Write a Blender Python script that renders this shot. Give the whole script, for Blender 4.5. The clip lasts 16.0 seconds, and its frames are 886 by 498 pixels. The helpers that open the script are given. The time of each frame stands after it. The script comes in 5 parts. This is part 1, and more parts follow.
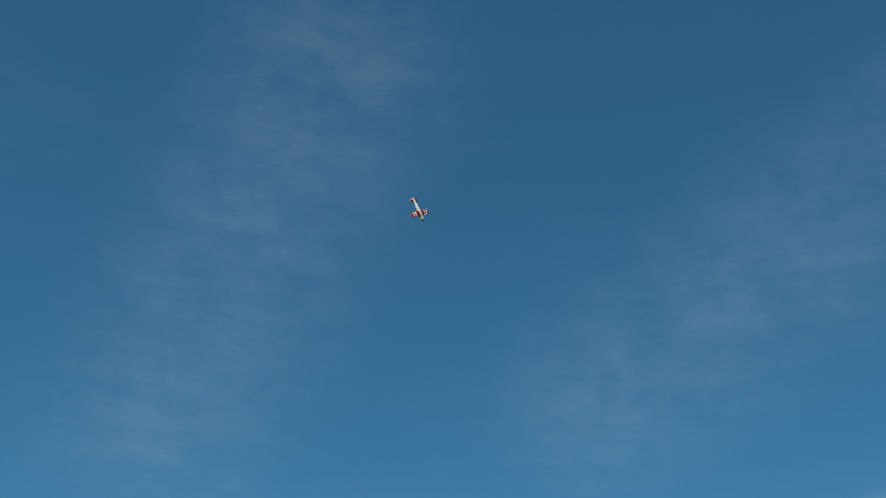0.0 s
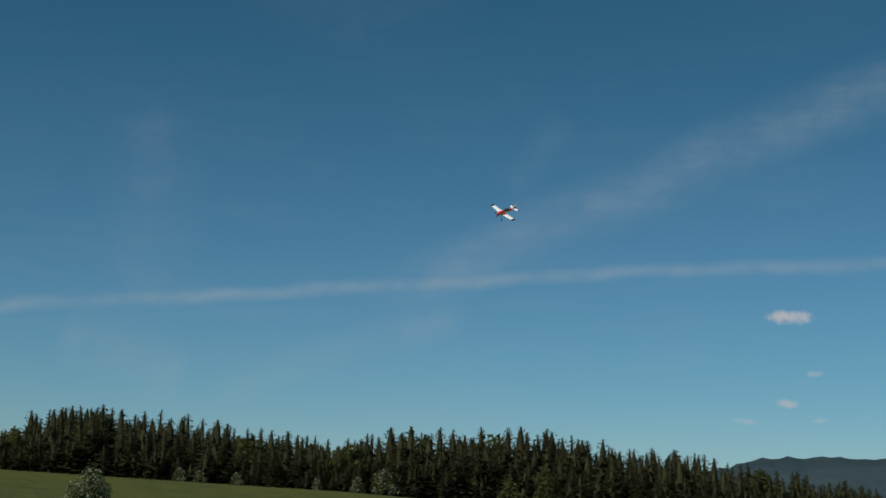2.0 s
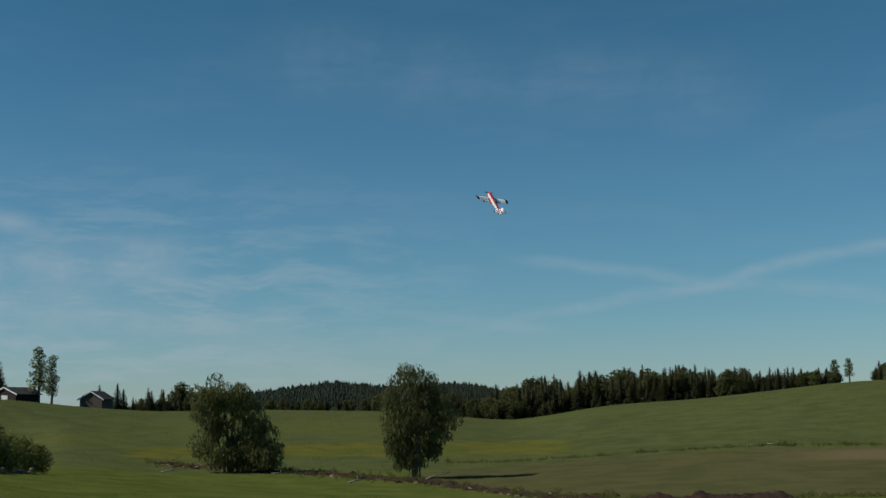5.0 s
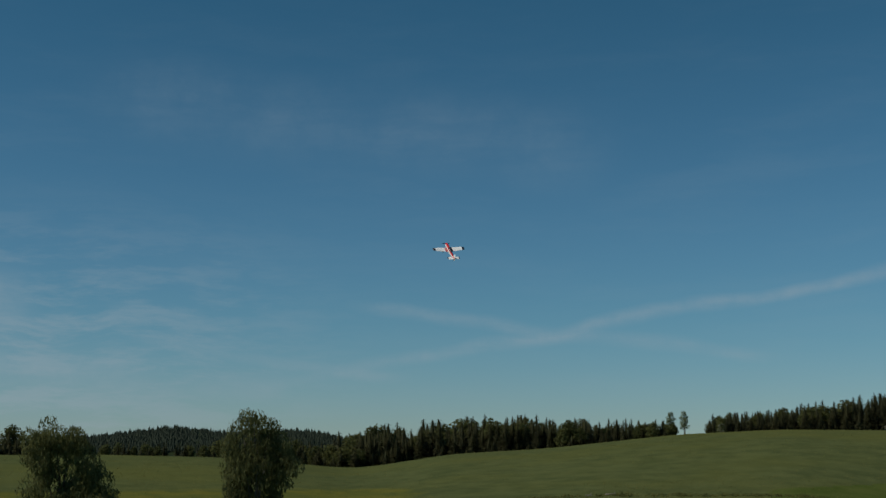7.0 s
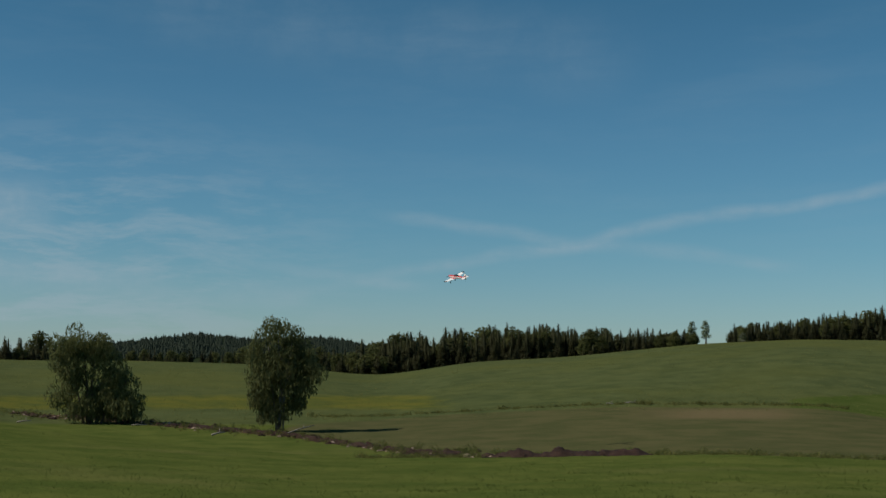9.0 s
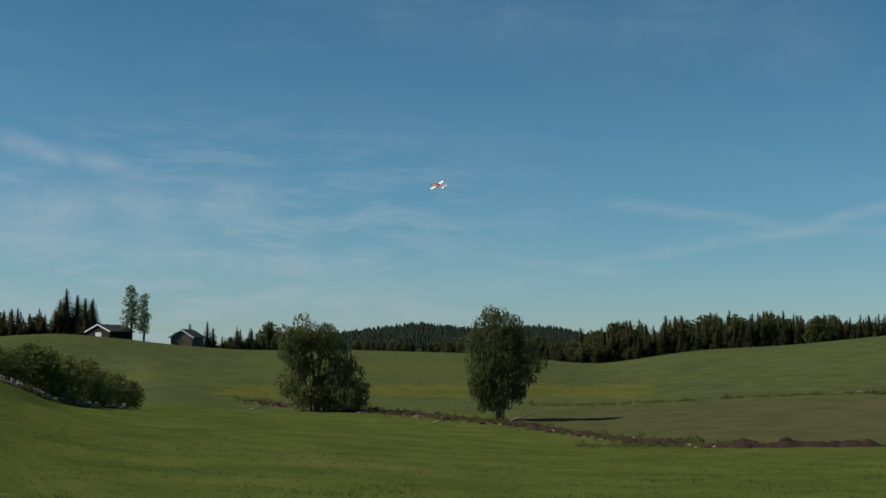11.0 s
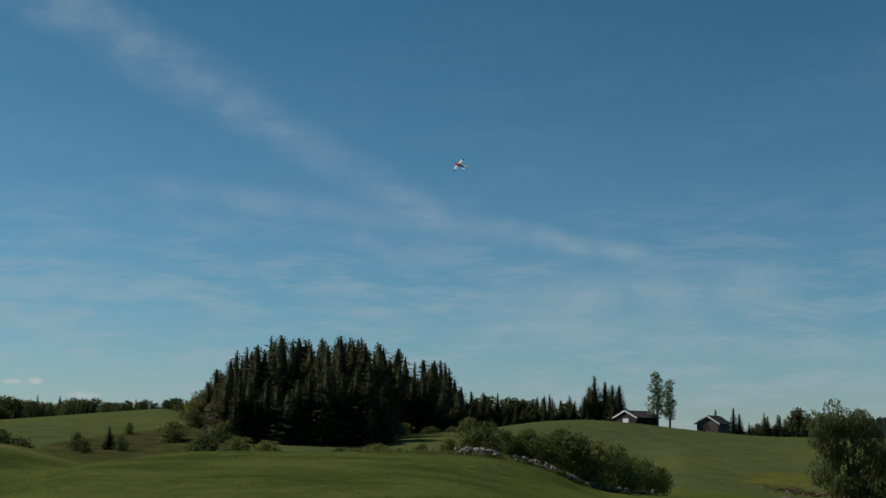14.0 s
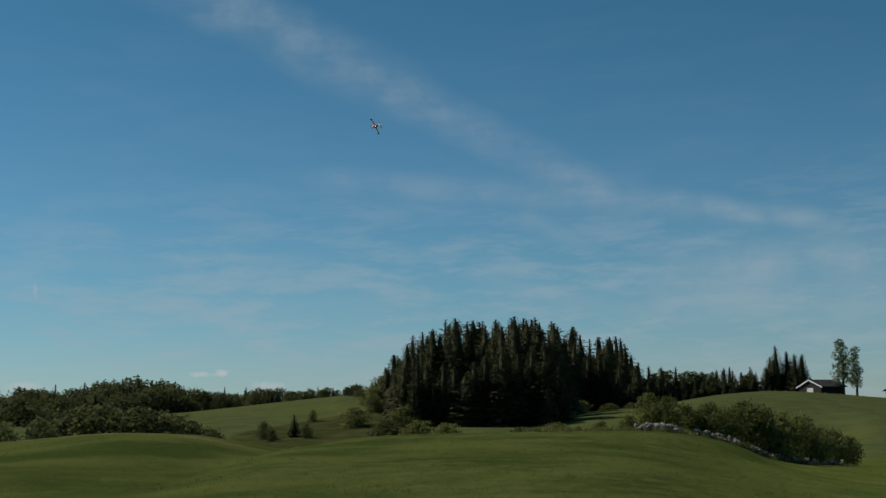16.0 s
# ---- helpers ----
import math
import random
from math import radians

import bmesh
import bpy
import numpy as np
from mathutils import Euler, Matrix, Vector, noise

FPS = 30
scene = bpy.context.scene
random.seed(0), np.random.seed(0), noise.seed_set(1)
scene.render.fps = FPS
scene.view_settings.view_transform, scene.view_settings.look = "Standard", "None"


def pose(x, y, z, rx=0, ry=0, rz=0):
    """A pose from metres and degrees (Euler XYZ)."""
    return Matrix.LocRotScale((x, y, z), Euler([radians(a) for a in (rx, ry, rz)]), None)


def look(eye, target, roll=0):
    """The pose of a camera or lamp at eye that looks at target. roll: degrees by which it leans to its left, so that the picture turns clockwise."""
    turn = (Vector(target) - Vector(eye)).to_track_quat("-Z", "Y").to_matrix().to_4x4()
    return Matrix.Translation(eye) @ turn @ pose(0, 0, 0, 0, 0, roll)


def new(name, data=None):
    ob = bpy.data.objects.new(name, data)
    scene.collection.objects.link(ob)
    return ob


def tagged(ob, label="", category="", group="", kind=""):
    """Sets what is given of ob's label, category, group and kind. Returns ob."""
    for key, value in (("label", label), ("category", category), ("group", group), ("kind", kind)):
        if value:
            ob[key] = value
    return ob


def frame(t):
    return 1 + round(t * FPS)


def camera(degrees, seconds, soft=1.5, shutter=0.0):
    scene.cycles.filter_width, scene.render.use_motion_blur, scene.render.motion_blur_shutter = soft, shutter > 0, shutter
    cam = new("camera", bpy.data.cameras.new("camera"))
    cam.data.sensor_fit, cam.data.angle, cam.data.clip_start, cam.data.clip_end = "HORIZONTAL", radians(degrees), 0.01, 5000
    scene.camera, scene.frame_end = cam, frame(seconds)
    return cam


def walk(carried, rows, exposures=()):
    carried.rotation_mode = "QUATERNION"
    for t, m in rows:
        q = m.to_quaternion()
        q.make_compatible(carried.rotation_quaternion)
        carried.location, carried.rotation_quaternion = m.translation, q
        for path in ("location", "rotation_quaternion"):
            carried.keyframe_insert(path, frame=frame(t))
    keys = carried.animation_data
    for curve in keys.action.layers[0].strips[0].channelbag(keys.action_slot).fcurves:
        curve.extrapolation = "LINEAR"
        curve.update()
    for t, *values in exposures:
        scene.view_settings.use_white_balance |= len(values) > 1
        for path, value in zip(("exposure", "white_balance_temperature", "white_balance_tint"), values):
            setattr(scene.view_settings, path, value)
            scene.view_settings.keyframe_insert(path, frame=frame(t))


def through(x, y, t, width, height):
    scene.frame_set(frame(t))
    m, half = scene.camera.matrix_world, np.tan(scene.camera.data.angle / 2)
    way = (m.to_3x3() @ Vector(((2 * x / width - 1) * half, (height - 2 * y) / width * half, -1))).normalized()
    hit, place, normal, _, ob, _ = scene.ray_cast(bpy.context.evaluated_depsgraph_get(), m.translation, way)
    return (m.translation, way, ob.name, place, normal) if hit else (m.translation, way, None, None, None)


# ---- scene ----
import itertools

# ---- camera: one person stands on the meadow and pans after the model aircraft ----
EYE = 1.7


def head(yaw, pitch, roll):
    """Camera pose at eye height: yaw to the left, pitch up, roll about the view."""
    return pose(0, 0, EYE, 90 + pitch, 0, yaw) @ pose(0, 0, 0, 0, 0, roll)


cam = camera(37.79, 16.0, soft=1.5, shutter=0.05)
PATH = (
    (0.0, -7.76, 33.84, 2.80), (0.5, -10.35, 33.24, 2.06), (0.9, -11.49, 27.86, 2.40), (1.2, -9.78, 22.94, 2.87),
    (1.5, -6.21, 17.25, 2.83), (1.8, -2.95, 13.65, 2.19), (2.0, 0.01, 11.73, 1.94), (2.2, 3.34, 9.43, 1.08),
    (2.5, 9.49, 6.99, 0.73), (2.7, 12.95, 5.93, 0.67), (3.0, 17.62, 6.42, 0.47), (3.2, 19.85, 6.07, -0.44),
    (3.5, 26.63, 5.77, -0.84), (3.7, 32.17, 5.50, -0.49), (4.0, 38.44, 5.26, 0.04), (4.2, 41.1, 5.06, 0.1),
    (4.7, 44.2, 6.2, -0.35), (5.3, 45.2, 8.9, -0.95), (5.8, 44.2, 10.9, -1.4), (6.3, 42.06, 11.44, -1.58), (6.5, 40.68, 10.81, -1.08), (7.0, 38.21, 9.47, -0.13), (7.5, 37.49, 8.53, 0.07),
    (8.0, 37.04, 7.59, -0.24), (8.2, 37.05, 6.95, -0.35), (10.3, 44.96, 4.26, 0.40), (10.5, 45.91, 4.82, 0.31),
    (11.0, 48.85, 4.93, 0.09), (11.5, 51.79, 5.09, -0.01), (12.0, 53.39, 5.32, 0.31), (12.5, 55.71, 5.49, 0.81),
    (12.8, 60.01, 5.40, 0.99), (13.0, 63.80, 5.35, 1.17), (13.3, 67.95, 5.42, 1.12), (13.5, 70.08, 5.78, 1.04), (14.0, 71.78, 8.56, 0.66),
    (14.5, 74.64, 9.26, 0.42), (15.0, 77.42, 7.44, -0.44), (15.5, 77.74, 7.73, -1.17), (16.0, 79.33, 7.72, -1.30),
)
walk(cam, [(t, head(a, b, c)) for t, a, b, c in PATH],
     exposures=((0.0, 0.62), (0.5, 0.68), (1.0, 0.55), (1.5, 0.20), (1.9, -0.32), (2.2, -0.22), (2.5, -0.10), (3.5, 0.05), (4.2, 0.05), (6.3, -0.38), (7.0, -0.37), (8.2, -0.28),
                (10.3, 0.02), (12.5, 0.0), (13.5, 0.0), (14.0, -0.15), (14.5, -0.25), (15.0, -0.20), (16.0, -0.18)))


def polar(az, r, z=0.0):
    a = radians(az)
    return Vector((-math.sin(a) * r, math.cos(a) * r, z))


def ray(az, el):
    a, e = radians(az), radians(el)
    return Vector((-math.sin(a) * math.cos(e), math.cos(a) * math.cos(e), math.sin(e)))


# ---- node helpers ----
class Nodes:
    def __init__(self, tree):
        self.tree = tree
        tree.nodes.clear()

    def add(self, kind, **inputs):
        n = self.tree.nodes.new(kind)
        for k, v in inputs.items():
            key = k.replace("_", " ")
            if key.startswith("in "):
                key = int(key[3:])
            self.put(n.inputs[key], v)
        return n

    def put(self, socket, v):
        if isinstance(v, bpy.types.NodeSocket):
            self.tree.links.new(v, socket)
        else:
            socket.default_value = v

    def math(self, op, a, b=0.0, clamp=False):
        n = self.add("ShaderNodeMath", in_0=a, in_1=b)
        n.operation, n.use_clamp = op, clamp
        return n.outputs[0]

    def vec(self, op, a, b=(0, 0, 0)):
        n = self.add("ShaderNodeVectorMath", in_0=a, in_1=b)
        n.operation = op
        return n.outputs["Value"] if op in ("DOT_PRODUCT", "LENGTH") else n.outputs["Vector"]

    def smooth(self, v, lo, hi, out_lo=0.0, out_hi=1.0):
        n = self.add("ShaderNodeMapRange", Value=v, From_Min=lo, From_Max=hi, To_Min=out_lo, To_Max=out_hi)
        n.interpolation_type = "SMOOTHSTEP"
        return n.outputs[0]

    def noise(self, vector, scale, detail=3.0, rough=0.55):
        n = self.add("ShaderNodeTexNoise", Scale=scale, Detail=detail, Roughness=rough)
        if vector is not None:
            self.put(n.inputs["Vector"], vector)
        return n.outputs["Fac"]

    def mix(self, fac, a, b, blend="MIX"):
        n = self.tree.nodes.new("ShaderNodeMix")
        n.data_type, n.blend_type = "RGBA", blend
        self.put(n.inputs[0], fac)
        self.put(n.inputs[6], a)
        self.put(n.inputs[7], b)
        return n.outputs[2]


# ---- sky and sun ----
SUN_AZ, SUN_EL = 146.0, 43.0
world = bpy.data.worlds.new("sky")
scene.world = world
world.use_nodes = True
w = Nodes(world.node_tree)
sky = w.add("ShaderNodeTexSky")
sky.sky_type, sky.sun_disc = "NISHITA", False
sky.sun_elevation, sky.sun_rotation = radians(SUN_EL), radians(-SUN_AZ)
sky.air_density, sky.dust_density, sky.ozone_density = 1.0, 0.15, 2.0
way = w.add("ShaderNodeTexCoord").outputs["Generated"]
# thin cirrus and spreading condensation trails, each along a great circle
warp = w.add("ShaderNodeTexNoise", Vector=way, Scale=9.0, Detail=3.0)
warped = w.vec("ADD", way, w.vec("MULTIPLY", w.vec("SUBTRACT", warp.outputs["Color"], (0.5, 0.5, 0.5)), (0.018, 0.018, 0.018)))
grain = w.noise(way, 26.0, 5.0, 0.6)
veil = None
# (az, el) start, (az, el) end, half width in degrees, strength
TRAILS = (
    ((46.0, 3.5), (-34.0, 11.23), 0.26, 0.58), ((42.0, 7.0), (24.0, 4.5), 0.26, 0.46), ((2.5, 9.6), (-34.0, 22.6), 1.0, 0.38),
    ((71.0, 9.7), (61.5, 8.1), 0.42, 0.50), ((52.0, 5.35), (40.0, 3.75), 0.25, 0.40), ((53.0, 2.9), (45.0, 3.5), 0.55, 0.35),
    ((97.0, 21.5), (80.0, 14.2), 1.0, 0.52), ((82.0, 15.0), (71.0, 9.4), 0.75, 0.46), ((86.0, 10.9), (62.0, 8.2), 0.55, 0.45),
    ((76.0, 9.2), (72.0, 7.3), 0.45, 0.35), ((70.5, 6.0), (56.0, 6.8), 1.2, 0.80), ((70.0, 4.9), (51.0, 3.7), 0.8, 0.70),
    ((78.0, 6.3), (68.0, 4.1), 0.50, 0.55), ((100.0, 7.0), (84.0, 7.3), 0.35, 0.35), ((100.0, 4.8), (80.0, 5.2), 0.60, 0.30),
    ((54.0, 15.8), (31.0, 13.6), 1.5, 0.17), ((13.6, 17.5), (12.8, 8.0), 1.60, 0.15), ((16.5, 7.4), (11.0, 5.6), 1.2, 0.30),
    ((9.5, 5.2), (-1.0, 8.8), 0.7, 0.30), ((-3.0, 14.4), (-5.6, 17.6), 0.7, 0.10), ((-3.0, 46.0), (6.5, 21.0), 4.2, 0.12),
    ((-12.0, 24.0), (-37.0, 38.0), 3.6, 0.11), ((94.0, 3.0), (64.0, 2.6), 0.9, 0.35), ((74.0, 2.9), (52.0, 2.2), 0.9, 0.30),
)
for (a0, e0), (a1, e1), half, strength in TRAILS:
    p, q = ray(a0, e0), ray(a1, e1)
    mid = (p + q).normalized()
    across = w.vec("DOT_PRODUCT", warped, tuple(p.cross(q).normalized()))
    along = w.vec("DOT_PRODUCT", warped, tuple((p - q).normalized()))
    front = w.vec("DOT_PRODUCT", way, tuple(mid))
    reach = (p - q).length / 2
    band = w.smooth(w.math("ABSOLUTE", across), radians(half) * 1.9, 0.0)
    ends = w.smooth(w.math("ABSOLUTE", along), reach * 1.15, reach * 0.75)
    m = w.math("MULTIPLY", w.math("MULTIPLY", band, ends), w.smooth(front, 0.2, 0.4, 0.0, strength))
    veil = m if veil is None else w.math("MAXIMUM", w.math("MULTIPLY", w.math("ADD", veil, m), 0.72), w.math("MAXIMUM", veil, m))
height = w.add("ShaderNodeSeparateXYZ", Vector=way).outputs[2]
flat = w.vec("MULTIPLY", warped, (3.0, 3.0, 16.0))
streak = w.noise(flat, 4.5, 6.0, 0.65)
veil = w.math("MULTIPLY", veil, w.math("MULTIPLY", w.smooth(grain, 0.28, 0.70, 0.50, 1.25), w.smooth(streak, 0.30, 0.65, 0.65, 1.2)))
haze = w.math("MULTIPLY", w.smooth(w.noise(flat, 2.2, 6.0, 0.62), 0.42, 0.80, 0.0, 0.12), w.smooth(height, 0.45, 0.15, 0.15, 1.0))
left_haze = w.math("MULTIPLY", w.smooth(w.vec("DOT_PRODUCT", way, tuple(ray(74, 4))), 0.82, 0.97), w.math("MULTIPLY", w.smooth(height, 0.22, 0.08), w.smooth(streak, 0.38, 0.66, 0.03, 0.95)))
veil = w.math("MAXIMUM", w.math("MAXIMUM", veil, haze), left_haze)
tint = w.mix(w.smooth(height, 0.10, 0.42), (0.410, 0.716, 0.825, 1), (0.252, 0.622, 0.680, 1))
tint = w.mix(w.smooth(height, 0.13, 0.0), tint, (0.530, 0.716, 0.890, 1))
blue = w.mix(1.0, sky.outputs[0], tint, "MULTIPLY")
lit = w.mix(w.math("MULTIPLY", veil, 0.50), blue, (4.15, 5.2, 5.9, 1))
# small fair-weather clouds low in the sky: az, el, half width, half height in degrees
fluff = w.noise(way, 130.0, 4.0, 0.6)
puff = None
for az, el, wd, hi, strength in ((-15.2, 8.95, 0.95, 0.34, 0.9), (-14.9, 5.3, 0.45, 0.20, 0.6), (-16.1, 6.56, 0.42, 0.14, 0.35), (-13.3, 4.38, 0.5, 0.16, 0.35), (-16.2, 4.6, 0.3, 0.12, 0.3),
                                 (90.0, 2.36, 0.6, 0.13, 0.55), (89.1, 2.46, 0.30, 0.17, 0.6), (87.2, 1.95, 0.7, 0.2, 0.4), (97.5, 1.9, 0.8, 0.2, 0.4), (97.0, 5.9, 0.12, 0.40, 0.2)):
    c = ray(az, el)
    side = Vector((math.cos(radians(az)), math.sin(radians(az)), 0))
    up = side.cross(c)
    off = w.vec("SUBTRACT", warped, tuple(c))
    dx = w.math("DIVIDE", w.vec("DOT_PRODUCT", off, tuple(side)), radians(wd))
    dy = w.math("DIVIDE", w.vec("DOT_PRODUCT", off, tuple(up)), radians(hi))
    dist = w.math("ADD", w.math("MULTIPLY", dx, dx), w.math("MULTIPLY", dy, dy))
    m = w.math("MULTIPLY", w.smooth(w.math("ADD", dist, w.math("MULTIPLY", fluff, 2.6)), 2.6, 0.9, 0.0, strength), w.smooth(w.vec("DOT_PRODUCT", way, tuple(c)), 0.2, 0.4))
    puff = m if puff is None else w.math("MAXIMUM", puff, m)
lit = w.mix(puff, lit, (7.0, 6.8, 6.9, 1))
bg = w.add("ShaderNodeBackground", Color=lit, Strength=0.085)
out = w.add("ShaderNodeOutputWorld", Surface=bg.outputs[0])

sun = new("sun", bpy.data.lights.new("sun", "SUN"))
sun.data.energy, sun.data.angle, sun.data.color = 3.9, radians(0.53), (1.0, 0.93, 0.80)
sun.matrix_world = look(ray(SUN_AZ, SUN_EL) * 100, (0, 0, 0))


# ---- materials ----
def material(name, rough=0.8, metal=0.0, spec=0.3):
    mat = bpy.data.materials.new(name)
    mat.use_nodes = True
    n = Nodes(mat.node_tree)
    b = n.add("ShaderNodeBsdfPrincipled", Roughness=rough, Metallic=metal)
    b.inputs["Specular IOR Level"].default_value = spec
    n.add("ShaderNodeOutputMaterial", Surface=b.outputs[0])
    return mat, n, b


def bumped(n, b, height, strength, distance):
    bump = n.add("ShaderNodeBump", Height=height, Strength=strength, Distance=distance)
    n.put(b.inputs["Normal"], bump.outputs[0])


def rgb(r, g, b):
    return (r, g, b, 1.0)


def mottled(name, a, b_col, scale, rough=0.8, spec=0.25, fine=8.0, bump=0.3, dist=0.02, by_object=0.0, metal=0.0):
    """Two tones blended by noise at two scales, with relief."""
    mat, n, b = material(name, rough, metal, spec)
    co = n.add("ShaderNodeTexCoord").outputs["Object"]
    big, small = n.noise(co, scale, 4.0), n.noise(co, scale * fine, 3.0)
    f = n.math("ADD", n.math("MULTIPLY", big, 0.6), n.math("MULTIPLY", small, 0.4))
    if by_object:
        rnd = n.add("ShaderNodeObjectInfo").outputs["Random"]
        f = n.math("ADD", f, n.math("MULTIPLY", n.math("SUBTRACT", rnd, 0.5), by_object))
    n.put(b.inputs["Base Color"], n.mix(n.smooth(f, 0.3, 0.7), rgb(*a), rgb(*b_col)))
    bumped(n, b, small, bump, dist)
    return mat


def leafy(name, dark, light, by_object=0.5, through=0.25, blossom=None, share=0.0):
    """Leaves or needles: each piece its own tone, some light passing through."""
    mat, n, b = material(name, 0.7, 0.0, 0.12)
    isle = n.add("ShaderNodeNewGeometry").outputs["Random Per Island"]
    rnd = n.add("ShaderNodeObjectInfo").outputs["Random"]
    co = n.add("ShaderNodeTexCoord").outputs["Object"]
    f = n.math("ADD", n.math("MULTIPLY", isle, 0.55), n.math("MULTIPLY", n.noise(co, 0.7, 2.0), 0.45))
    f = n.math("ADD", f, n.math("MULTIPLY", n.math("SUBTRACT", rnd, 0.5), by_object))
    col = n.mix(n.smooth(f, 0.15, 0.85), rgb(*dark), rgb(*light))
    if blossom:
        patch = n.math("ADD", n.math("MULTIPLY", n.noise(co, 0.9, 2.0), 1.0), n.math("MULTIPLY", isle, 0.6))
        col = n.mix(n.smooth(patch, 1.0 - share, 1.08 - share), col, rgb(*blossom))
    n.put(b.inputs["Base Color"], col)
    t = n.add("ShaderNodeBsdfTranslucent", Color=col)
    mixed = n.add("ShaderNodeMixShader", Fac=through, in_1=b.outputs[0], in_2=t.outputs[0])
    for node in mat.node_tree.nodes:
        if node.type == "OUTPUT_MATERIAL":
            n.put(node.inputs["Surface"], mixed.outputs[0])
    return mat


NEEDLES = leafy("spruce_needles", (0.056, 0.059, 0.029), (0.094, 0.096, 0.043), 0.6, 0.5)
BIRCH_LEAF = leafy("birch_leaves", (0.096, 0.106, 0.042), (0.172, 0.180, 0.070), 0.3, 0.5)
BUSH_LEAF = leafy("shrub_leaves", (0.090, 0.104, 0.028), (0.205, 0.210, 0.062), 0.5, 0.5)
DARK_LEAF = leafy("broad_leaves", (0.062, 0.071, 0.024), (0.118, 0.126, 0.042), 0.6, 0.5)
PINK_ROCK = mottled("pinkish_fieldstone", (0.19, 0.135, 0.105), (0.33, 0.245, 0.19), 2.5, 0.9, 0.15, by_object=0.5)
PALE_LEAF = leafy("aspen_leaves", (0.085, 0.115, 0.055), (0.24, 0.28, 0.15), 0.2, 0.3)
BLOSSOM_LEAF = leafy("blossoming_leaves", (0.030, 0.050, 0.014), (0.090, 0.115, 0.035), 0.2, 0.35, (0.36, 0.36, 0.27), 0.12)
WEED_LEAF = leafy("weed_leaves", (0.100, 0.108, 0.030), (0.220, 0.215, 0.070), 0.4, 0.5)
GRASS_LEAF = leafy("grass_blades", (0.070, 0.100, 0.020), (0.128, 0.150, 0.034), 0.2, 0.5)
YELLOW = leafy("yellow_petals", (0.45, 0.28, 0.01), (0.75, 0.52, 0.02), 0.2, 0.2)
STRAW = leafy("dry_stems", (0.13, 0.11, 0.05), (0.25, 0.21, 0.11), 0.3, 0.2)
BARK = mottled("grey_brown_bark", (0.055, 0.042, 0.032), (0.16, 0.13, 0.10), 4.0, 0.9, 0.1)
BIRCH_BARK = mottled("birch_bark", (0.05, 0.045, 0.04), (0.22, 0.20, 0.18), 2.2, 0.75, 0.2)
ROCK = mottled("pale_fieldstone", (0.15, 0.128, 0.108), (0.29, 0.25, 0.215), 2.5, 0.85, 0.2, by_object=0.5)
SOIL = mottled("red_brown_soil", (0.022, 0.013, 0.010), (0.058, 0.034, 0.025), 1.4, 0.95, 0.1, bump=0.7, dist=0.08)
OLD_WOOD = mottled("weathered_wood", (0.10, 0.085, 0.07), (0.30, 0.27, 0.23), 3.0, 0.85, 0.15)
DEAD_WOOD = mottled("bleached_wood", (0.16, 0.14, 0.12), (0.32, 0.29, 0.25), 3.0, 0.85, 0.15)
LOG_WALL = mottled("dark_stained_boards", (0.020, 0.015, 0.013), (0.050, 0.038, 0.032), 1.2, 0.8, 0.2, by_object=0.6)
GREY_WALL = mottled("grey_weathered_boards", (0.060, 0.046, 0.036), (0.13, 0.105, 0.085), 1.2, 0.85, 0.15, by_object=0.6)
TIN = mottled("weathered_tin", (0.036, 0.036, 0.036), (0.070, 0.068, 0.066), 0.8, 0.85, 0.08)
WHITE_TRIM = mottled("white_paint", (0.80, 0.79, 0.77), (0.86, 0.85, 0.84), 2.0, 0.5, 0.4)
TARP = mottled("cream_plastic_sheet", (0.78, 0.49, 0.19), (0.88, 0.62, 0.29), 0.9, 0.45, 0.4, bump=0.5, dist=0.04)
FILM_WHITE = mottled("white_film", (0.86, 0.86, 0.85), (0.90, 0.90, 0.89), 3.0, 0.50, 0.3, bump=0.05)
FILM_RED = mottled("red_film", (0.50, 0.012, 0.018), (0.60, 0.02, 0.028), 3.0, 0.50, 0.3, bump=0.05)
FILM_DARK = mottled("maroon_film", (0.17, 0.010, 0.016), (0.23, 0.014, 0.022), 3.0, 0.50, 0.3, bump=0.05)
FILM_NAVY = mottled("black_film", (0.012, 0.012, 0.018), (0.022, 0.022, 0.030), 3.0, 0.50, 0.3, bump=0.05)
RUBBER = mottled("black_rubber", (0.015, 0.015, 0.015), (0.03, 0.03, 0.03), 8.0, 0.8, 0.2)
STEEL = mottled("grey_wire", (0.35, 0.35, 0.36), (0.5, 0.5, 0.5), 8.0, 0.35, 0.5, metal=1.0)
CANOPY = mottled("smoked_canopy", (0.03, 0.035, 0.04), (0.06, 0.065, 0.07), 3.0, 0.08, 0.8, bump=0.0)
FOREST_FLOOR = mottled("forest_floor", (0.014, 0.022, 0.008), (0.030, 0.042, 0.014), 0.05, 0.95, 0.05)
# needle green shifted towards blue-grey: distance haze mixed into the colour
HAZED_NEEDLES = mottled("haze_tinted_conifers", (0.028, 0.038, 0.028), (0.044, 0.054, 0.038), 0.02, 0.95, 0.05)
# aerial haze over the most distant hill, painted in as a blue-green base colour
HAZE_TINTED_HILL = mottled("haze_tinted_wooded_hill", (0.034, 0.058, 0.070), (0.055, 0.085, 0.094), 0.004, 0.95, 0.05, fine=12.0)


